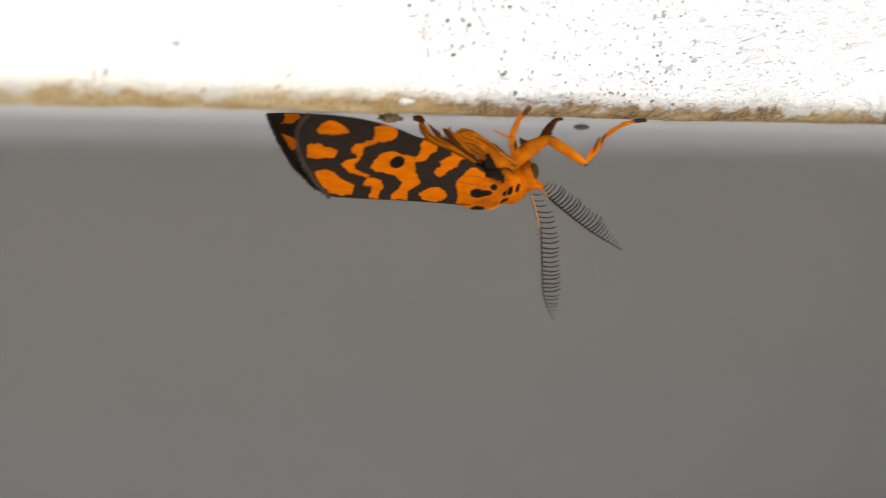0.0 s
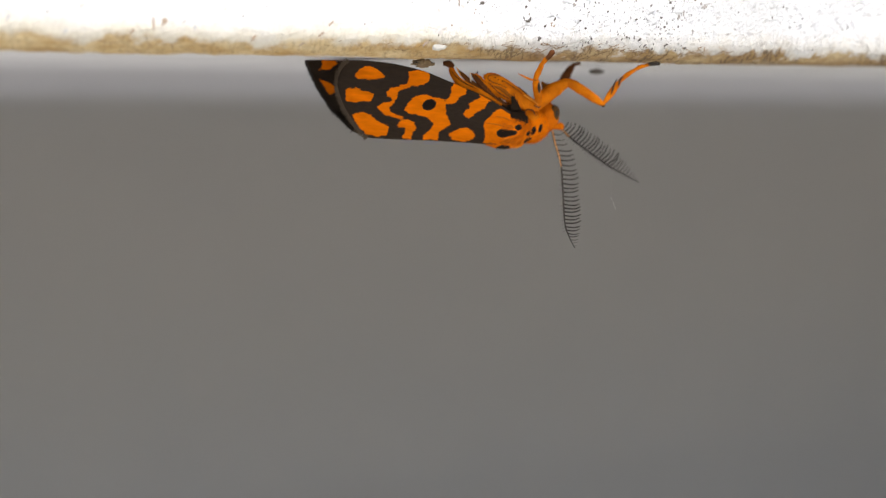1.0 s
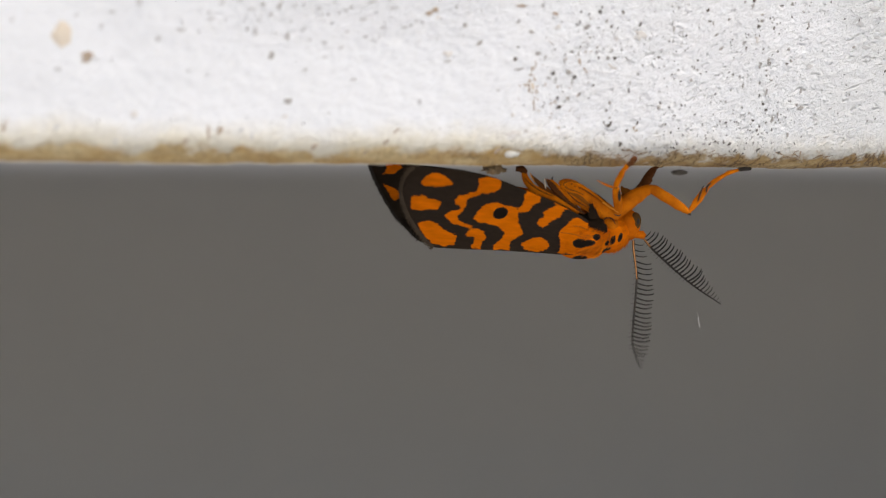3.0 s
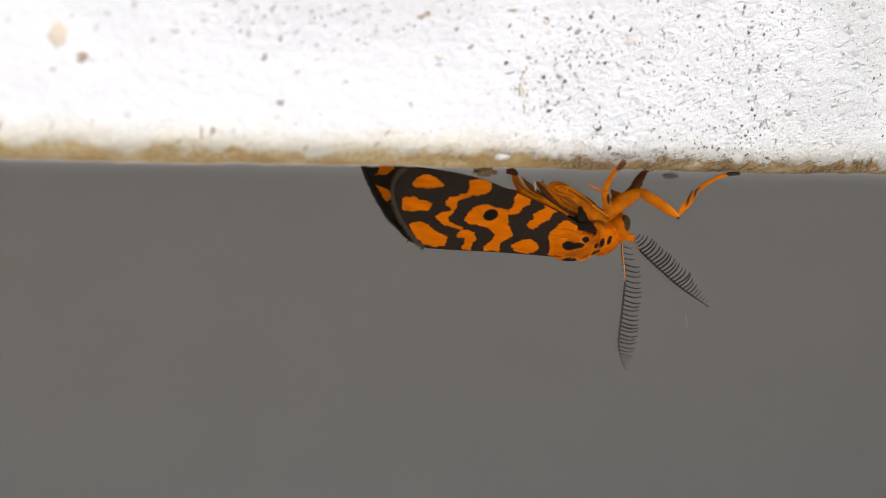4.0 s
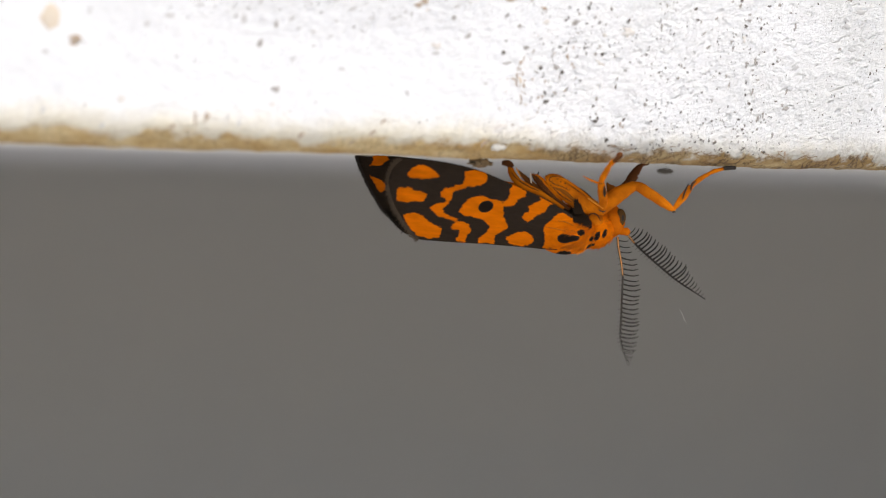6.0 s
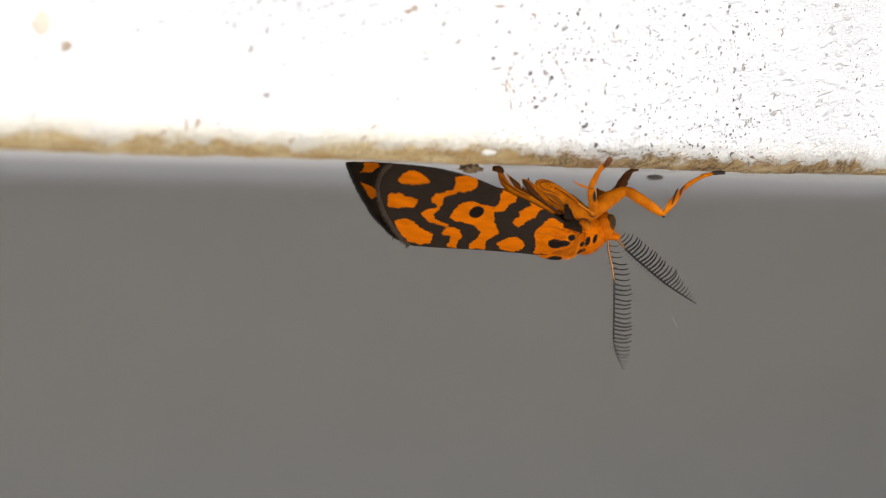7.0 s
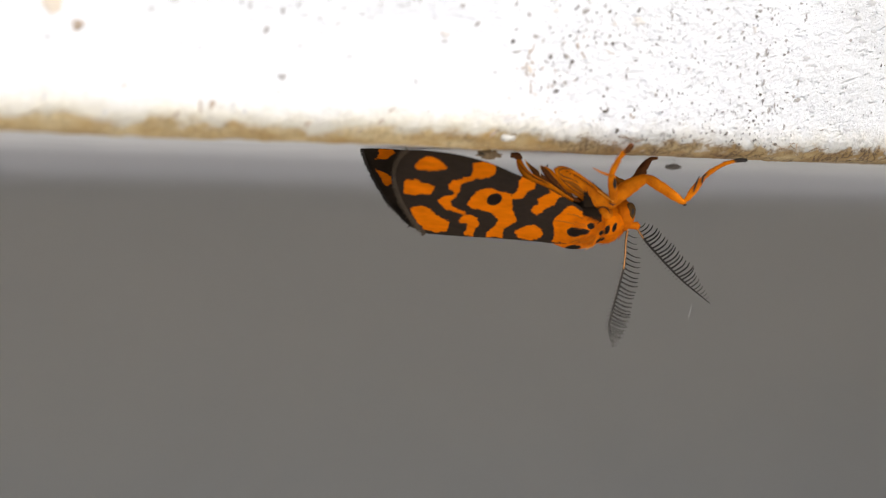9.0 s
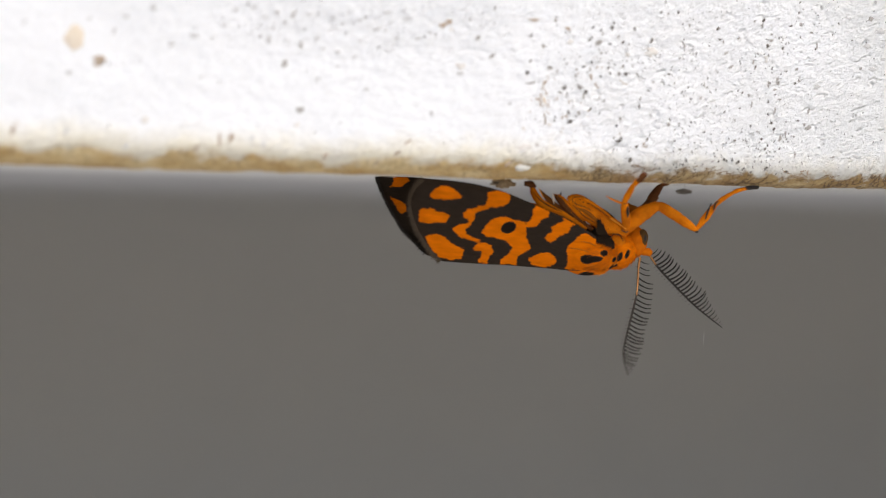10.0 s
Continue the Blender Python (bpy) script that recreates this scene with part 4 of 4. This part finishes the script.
flecks("dirt_fleck", PALE_DIRT, [(-37.5, 10.1, 0.22, 0.65, 35), (-34.7, 2.5, 0.32, 0.57, 25), (-34.5, 6.7, 0.63, 0.43, 0), (-33.2, 10.6, 0.23, 0.66, 50), (-31.5, 9.8, 0.32, 0.62, 20), (-30.7, 10.9, 0.83, 0.29, 0), (-30.6, 1.6, 0.33, 0.48, 20),
        (-28.8, 11.7, 0.47, 0.67, 20), (-27.5, 9.1, 0.57, 0.67, 20), (-25.9, 9.8, 0.95, 0.39, 0), (-25.4, 6.8, 0.48, 0.24, -25), (-23.7, 10.7, 0.77, 0.24, -10), (-22.9, 11.9, 0.58, 0.39, -30), (-21.6, 2.5, 0.59, 0.3, -20),
        (-21.6, 12.1, 0.58, 0.24, -15), (-20.5, 9.9, 0.59, 0.79, 10), (-16.8, 7.1, 0.65, 0.25, -20), (-16.4, 9.4, 0.5, 0.25, -20), (-14.0, 8.9, 0.71, 0.25, -20)], "faint grey dirt in a shallow pit", 0.55)
flecks("dirt_fleck", PALE_DIRT, [(-13.1, 6.5, 0.77, 0.3, -10), (-12.3, 11.1, 0.82, 0.25, -20), (-9.1, 10.6, 0.83, 0.25, -15), (-5.7, 8.1, 0.96, 0.36, 0), (-1.6, 5.9, 0.44, 0.26, -20), (3.7, 6.4, 0.22, 0.79, 0), (25.8, 8.5, 0.88, 0.39, -10),
        (26.6, 4.1, 0.63, 0.28, 0), (28.8, 14.5, 1.27, 0.28, 10), (30.0, 2.7, 1.03, 0.34, 10), (30.6, 12.3, 1.02, 0.56, 0), (31.3, 10.3, 1.03, 0.34, 10), (31.9, 13.6, 1.55, 0.67, 0), (32.3, 11.2, 0.9, 0.34, 0)], "faint grey dirt in a shallow pit", 0.55)
flecks("stain", TAN_DIRT, [(-38.0, 2.9, 0.53, 0.76, 0), (-29.3, 3.5, 0.8, 0.58, 0), (-18.3, 3.6, 0.7, 0.5, -20), (-6.5, 11.4, 0.63, 0.41, 0), (-5.7, 8.6, 1.06, 0.72, 0), (-0.4, 4.0, 0.49, 0.42, -20), (-0.3, 2.4, 1.76, 0.74, -15),
        (1.8, 4.4, 0.56, 0.42, 20), (3.3, 11.0, 1.0, 0.63, 0), (8.0, 8.0, 1.15, 0.37, 25), (8.3, 10.3, 0.69, 0.42, 0), (10.4, 10.6, 1.5, 0.85, 10), (20.9, 10.7, 0.55, 1.21, 0)], "faint tan stain", 0.3)
flecks("stain", BROWN_DIRT, [(-38.3, 2.5, 0.44, 1.04, 15), (-32.5, 7.6, 1.19, 0.86, -10), (-25.6, 1.7, 0.43, 1.08, 35), (-24.0, 2.2, 0.34, 1.48, -5), (-23.2, 2.4, 0.49, 0.99, 25), (-16.1, 1.4, 0.41, 1.01, 40), (-12.1, 1.0, 0.26, 0.72, 45),
        (-10.5, 1.8, 0.37, 1.23, 50), (-9.8, 2.6, 0.31, 0.92, 40), (-7.2, 11.7, 0.9, 0.51, -15), (-6.7, 12.0, 0.9, 0.56, -40), (-1.4, 1.3, 0.38, 1.26, 40), (0.3, 12.6, 1.31, 0.36, 0), (3.1, 12.1, 0.89, 0.37, 30),
        (5.2, 8.3, 0.28, 0.74, -10), (5.6, 7.8, 0.45, 0.32, 0), (8.9, 0.9, 0.87, 0.33, 10), (10.0, 3.1, 0.23, 0.65, 0), (10.2, 2.9, 0.47, 0.22, -20)], "brown dirt stain", 0.35)
flecks("stain", BROWN_DIRT, [(25.4, 1.3, 0.25, 0.96, 15)], "brown dirt stain", 0.35)
flecks("dirt_fleck", PALE_DIRT, [(-20.8, 2.1, 0.3, 0.6, 10), (-20.8, 11.5, 0.68, 0.24, -20), (-17.5, 11.9, 0.7, 0.3, -10), (-16.9, 10.1, 0.8, 0.35, -40), (-15.7, 11.7, 0.5, 0.45, -30), (-15.3, 8.1, 0.71, 0.2, -25), (-15.3, 9.2, 0.61, 0.3, 0),
        (-15.0, 3.9, 0.3, 0.3, 0), (-14.5, 12.2, 0.35, 0.25, 0), (-13.7, 11.7, 0.71, 0.3, 5), (-13.6, 10.1, 0.71, 0.2, -20), (-11.6, 12.4, 0.92, 0.25, -12), (-10.8, 10.5, 0.52, 0.3, 0), (-10.3, 12.6, 0.62, 0.25, 0),
        (-10.0, 12.0, 1.14, 0.25, -12), (-8.2, 11.1, 0.52, 0.25, -15), (-7.9, 4.9, 0.42, 0.41, -40)], "faint grey dirt in a shallow pit", 0.45)
flecks("dirt_fleck", DIRT, [(-19.9, 11.9, 0.59, 0.25, -10), (-19.3, 8.1, 0.49, 0.69, 15), (-19.3, 11.2, 0.39, 0.3, -30), (-18.7, 11.8, 0.35, 0.89, 25), (-18.1, 4.7, 0.8, 0.55, -10), (-18.1, 9.6, 0.4, 0.69, 15), (-4.3, 10.9, 0.54, 0.36, -25),
        (-3.1, 9.6, 0.86, 0.41, -35), (-0.0, 11.3, 0.44, 0.31, 0), (0.1, 7.6, 1.1, 0.21, -12), (1.1, 10.6, 0.5, 0.42, 0), (1.7, 8.9, 0.66, 0.31, 0), (2.1, 12.7, 0.33, 0.42, 0), (2.3, 8.6, 0.22, 0.63, 15),
        (2.6, 7.0, 0.56, 0.21, 20), (3.9, 8.4, 0.22, 0.53, 0), (4.3, 5.4, 0.39, 0.32, -30), (4.3, 7.5, 0.73, 0.58, 30), (4.6, 6.7, 0.23, 0.69, 0)], "grey dirt fleck", 0.45)
flecks("dirt_fleck", DIRT, [(5.1, 9.0, 0.23, 0.42, 0), (5.8, 11.1, 0.96, 0.37, -20), (6.0, 6.7, 0.17, 0.32, 0), (6.0, 10.3, 0.51, 0.21, 10), (6.1, 11.8, 0.17, 0.42, 0), (7.5, 11.7, 0.23, 0.48, 10), (7.6, 8.7, 0.4, 0.32, 0),
        (7.9, 3.9, 0.23, 0.32, 0), (7.9, 5.1, 0.46, 0.43, -40), (7.9, 9.3, 0.29, 0.53, 30), (9.6, 6.8, 0.23, 0.54, 20), (10.7, 8.2, 0.23, 0.21, 0), (11.2, 13.9, 0.35, 0.32, 0), (11.8, 13.8, 0.29, 0.32, 0),
        (12.1, 4.8, 0.41, 0.43, 20), (12.6, 8.2, 0.23, 0.27, 0), (13.4, 11.3, 0.29, 0.54, -10), (13.8, 13.0, 0.24, 0.54, 0), (15.0, 7.1, 0.48, 0.33, 0)], "grey dirt fleck", 0.45)
flecks("dirt_fleck", DIRT, [(15.3, 8.2, 0.18, 0.49, 0), (15.4, 1.6, 0.36, 0.33, 0), (15.6, 8.0, 0.3, 0.27, 0), (16.3, 1.9, 0.6, 0.22, -20), (16.9, 11.8, 0.18, 0.49, 0), (17.2, 10.9, 0.78, 0.22, -35), (17.7, 9.8, 0.84, 0.22, -35),
        (18.2, 5.4, 0.18, 0.44, 0), (18.3, 12.2, 0.54, 0.27, -20), (19.4, 7.5, 0.24, 0.49, 0), (19.7, 6.8, 0.24, 0.66, 10), (19.7, 10.3, 0.3, 0.38, 0), (19.7, 13.7, 0.36, 0.27, -20), (19.9, 9.8, 0.24, 0.44, 0),
        (20.3, 4.5, 0.31, 0.22, 0), (20.4, 13.4, 0.36, 0.55, 20), (21.2, 8.5, 0.31, 0.61, 0), (21.3, 12.2, 0.61, 0.38, 0), (21.3, 12.7, 0.49, 0.27, 0)], "grey dirt fleck", 0.45)
flecks("dirt_fleck", DIRT, [(21.8, 8.1, 0.55, 0.22, -20), (21.9, 6.3, 0.25, 0.78, 10), (22.0, 8.9, 0.31, 0.88, 10), (22.1, 8.6, 0.43, 0.33, 0), (22.3, 7.3, 0.49, 0.22, 0), (22.4, 12.3, 0.18, 0.55, 0), (22.5, 4.0, 0.37, 0.61, 10),
        (23.0, 4.4, 0.25, 0.89, 0), (23.8, 9.9, 0.5, 0.33, 0), (24.0, 2.7, 0.31, 0.73, 10), (24.1, 8.9, 0.5, 0.17, -30), (24.1, 13.7, 0.37, 0.33, 0), (24.8, 5.3, 0.38, 0.45, 0), (25.1, 5.0, 1.0, 0.5, 0),
        (25.1, 6.4, 0.25, 0.89, 20), (25.2, 13.1, 0.5, 0.22, 0), (25.7, 11.9, 0.25, 0.78, 0), (27.7, 2.6, 0.64, 0.23, -15), (30.1, 10.3, 0.51, 0.34, 0)], "grey dirt fleck", 0.45)
flecks("dirt_fleck", DIRT, [(30.8, 14.6, 0.83, 0.5, -20)], "grey dirt fleck", 0.45)
flecks("dirt_fleck", SOOT, [(-32.3, 7.6, 0.37, 0.57, 40), (-0.2, 8.4, 0.49, 0.36, 0), (3.0, 7.4, 0.61, 0.47, -40), (3.2, 6.9, 0.22, 0.32, 0), (3.4, 5.4, 0.28, 0.58, -10), (3.5, 4.7, 0.84, 0.37, -25), (4.8, 7.1, 0.51, 0.37, 0),
        (5.0, 11.3, 0.39, 0.32, 20), (6.0, 8.4, 0.45, 0.16, -10), (6.8, 8.7, 0.23, 0.37, 0), (6.9, 12.4, 0.51, 0.42, 0), (7.6, 4.5, 0.34, 0.27, 0), (7.8, 3.3, 0.8, 0.38, 0), (8.0, 3.5, 0.34, 0.43, 0),
        (8.2, 8.7, 0.46, 0.43, 0), (8.8, 9.4, 0.23, 0.43, 0), (8.9, 1.8, 0.46, 0.49, 0), (8.9, 12.4, 0.29, 0.42, 0), (9.4, 2.9, 0.35, 0.43, 30)], "black dirt fleck", 0.4)
flecks("dirt_fleck", SOOT, [(9.5, 6.2, 0.23, 0.64, 0), (10.3, 3.5, 0.23, 0.43, 20), (10.3, 7.5, 0.35, 0.21, 0), (10.4, 11.5, 0.4, 0.64, 10), (12.1, 8.9, 0.35, 0.27, 0), (12.7, 14.0, 0.35, 0.43, 0), (13.4, 11.3, 0.18, 0.32, 0),
        (14.8, 1.2, 0.3, 0.22, 0), (16.4, 12.9, 0.42, 0.54, 25), (16.6, 12.0, 0.48, 0.22, 0), (17.3, 2.1, 0.42, 0.28, -10), (18.6, 1.9, 0.3, 0.5, 40), (18.8, 7.7, 0.3, 0.27, 0), (20.5, 13.8, 0.49, 0.49, 0),
        (20.7, 3.9, 0.37, 0.28, 0), (20.8, 2.1, 0.18, 0.61, 20), (21.0, 11.7, 0.49, 0.38, 0), (21.1, 3.1, 0.37, 0.39, 20), (21.3, 1.5, 0.31, 0.84, 50)], "black dirt fleck", 0.4)
flecks("dirt_fleck", SOOT, [(21.6, 5.3, 0.49, 0.33, -20), (21.9, 4.8, 0.37, 0.28, 0), (21.9, 7.7, 0.25, 0.28, 0), (22.4, 11.6, 0.37, 0.44, 0), (23.1, 13.5, 0.49, 0.22, -10), (23.3, 1.3, 0.62, 0.34, 0), (23.7, 8.7, 0.37, 0.22, 0),
        (24.2, 5.6, 0.56, 0.22, 0)], "black dirt fleck", 0.4)
flecks("filler", CREAM, [(-34.2, 9.2, 1.5, 2.0, 10), (1.30, 6.3, 0.30, 0.6, -20)], "cream spot of old filler", 0.85)
for x, z, w, h in ((-0.2, 0.95, 0.66, 0.27),):
    bm = blob((0, 0, 0), (w, 0.11, h), 0.7, -6, 16, 24, 1.3)
    ob = part("paint_blister", bm, CHALK, ledge, "raised white paint blister", (x * MM, (2.2 - math.sqrt(2.2 ** 2 - (2.2 - z) ** 2)) * MM, z * MM))

def scatter(name, mat, label, centre, spread, count, size, seed):
    """Crumbs of one kind gathered round a spot of the face."""
    rng = random.Random(seed)
    flecks(name, mat, [(rng.gauss(centre[0], spread[0]), max(2.0, rng.gauss(centre[1], spread[1])), size * rng.uniform(0.5, 1.3), size * rng.uniform(0.6, 1.8), rng.uniform(-40, 50))
                       for _ in range(count)], label)


scatter("dirt_fleck", BROWN_DIRT, "brown dirt fleck", (2.6, 6.2), (1.9, 1.8), 22, 0.22, 21)
scatter("stain", BROWN_DIRT, "brown dirt stain", (1.35, 6.4), (0.35, 1.1), 18, 0.26, 28)
scatter("dirt_fleck", SOOT, "black dirt fleck", (19.0, 3.0), (3.2, 0.9), 44, 0.17, 24)
scatter("dirt_fleck", SOOT, "black dirt fleck", (9.5, 10.5), (4.0, 2.6), 24, 0.13, 25)


def build_crack():
    """A hairline crack with rusty edges that wanders down the face."""
    rng = random.Random(12)
    for top, count in ((8.3, 4), (6.6, 3), (5.2, 3)):
        pts = [(1.25 + 0.3 * math.sin((top - 0.4 * k) * 1.7) + rng.uniform(-0.12, 0.12), 0.01, top - 0.4 * k, 0.02 + 0.03 * rng.random()) for k in range(count)]
        part("crack", tube(bmesh.new(), pts, 6, 4, 0.5, 0.3), RUST, ledge, "rusty hairline crack")
    # short cracks along the border of the worn rim
    for i in range(70):
        x, z, n = rng.uniform(-30, 30) if i < 20 else rng.uniform(1, 25), rng.uniform(0.5, 1.4), rng.randint(3, 6)
        pts = []
        for k in range(n):
            z = min(1.6, max(0.4, z + rng.uniform(-0.16, 0.16)))
            drop = 2.2 - math.sqrt(2.2 ** 2 - (2.2 - z) ** 2)
            pts.append((x + 0.26 * k, drop - 0.02, z, 0.014 + 0.024 * rng.random()))
        part("crack", tube(bmesh.new(), pts, 5, 3, 0.6, 0.3), RUST, ledge, "brown hairline crack")


build_crack()


def build_specks():
    """The uncounted pin-prick pits and specks of the rougher stretch."""
    rng = random.Random(4)
    verts, faces = [], []
    made = 0
    while made < 1700:
        x, z = rng.uniform(-32, 42), rng.uniform(1.0, 24)
        dense = (0.5 if -30 < x < -3 and z > 8.5 + 0.2 * abs(x + 14) else 0.05) + min(1, max(0, (x + 2) / 8)) * (0.6 if x < 26 else 0.25)
        dense += (0.7 if 11 < x < 24 and z < 5.5 else 0) + (0.3 if 2 < x < 15 and z > 8.5 else 0)
        cluster = noise.noise(Vector((x * 0.25, 0, z * 0.25))) * 0.9 + 0.35
        if rng.random() > dense * cluster:
            continue
        made += 1
        s = 0.03 + 0.075 * rng.random() ** 3
        long, tilt = rng.uniform(1.0, 2.4), radians(rng.gauss(25, 25))
        i = len(verts)
        drop = face_depth(x, z)
        for k in range(7):
            a = 2 * math.pi * k / 7
            u, v = math.cos(a) * s * rng.uniform(0.6, 1.1), math.sin(a) * s * long * rng.uniform(0.7, 1.1)
            verts.append(((x + u * math.cos(tilt) + v * math.sin(tilt)) * MM, (drop + 0.015) * MM, (z - u * math.sin(tilt) + v * math.cos(tilt)) * MM))
        verts.append((x * MM, (drop - 0.07) * MM, z * MM))
        faces += [(i + k, i + (k + 1) % 7, i + 7) for k in range(7)]
    me = bpy.data.meshes.new("specks")
    me.from_pydata(verts, [], faces)
    me.materials.append(SOOT)
    ob = new("specks", me)
    ob.parent = ledge
    tagged(ob, "fine grey specks in the plaster", kind="stuff")


build_specks()


# ---- what moves ----
def motions():
    def swing(root, rest, angles):
        return [(t, pose(root[0] * MM, root[1] * MM, root[2] * MM, 0, rest - a, 0)) for t, a in angles]
    walk(near_antenna, swing(NEAR_ROOT, -0.3, [(0.0, 15.0), (0.5, 16.0), (1.0, 14.5), (1.5, 2.0), (2.0, 4.7), (2.5, 4.2), (2.7, 5.5), (3.8, 1.2), (4.0, 4.2), (4.5, -1.3), (5.0, 4.0),
                                                 (5.5, 2.2), (5.7, 6.8), (6.8, 9.8), (7.0, 10.0), (7.5, 0.9), (8.0, -0.7), (8.5, 2.0), (9.0, -6.6), (9.5, -2.6), (10.0, -6.4)]))
    walk(far_antenna, swing(FAR_ROOT, 50.5, [(0.0, 55.5), (0.5, 55.9), (1.0, 58.0), (1.5, 57.5), (2.0, 54.6), (2.5, 53.6), (2.7, 52.8), (3.8, 51.1), (4.0, 51.9), (4.5, 49.9), (5.0, 52.2),
                                               (5.5, 51.6), (5.7, 53.3), (6.8, 54.1), (7.0, 54.1), (7.5, 52.0), (8.0, 51.6), (8.5, 51.7), (9.0, 48.3), (9.5, 50.5), (10.0, 48.7)]))
    walk(fibre, [(t, pose(0, 0, -12.55 * MM, 0, a, 0)) for t, a in ((0.0, -25), (2.5, -14), (3.8, -5), (4.0, -14), (4.5, 0), (5.0, -24), (5.5, -12), (5.7, -28), (6.8, -28), (7.0, -30), (7.5, -10), (8.0, -3), (8.5, -20), (9.0, 12), (9.5, -8), (10.0, 0))])


motions()
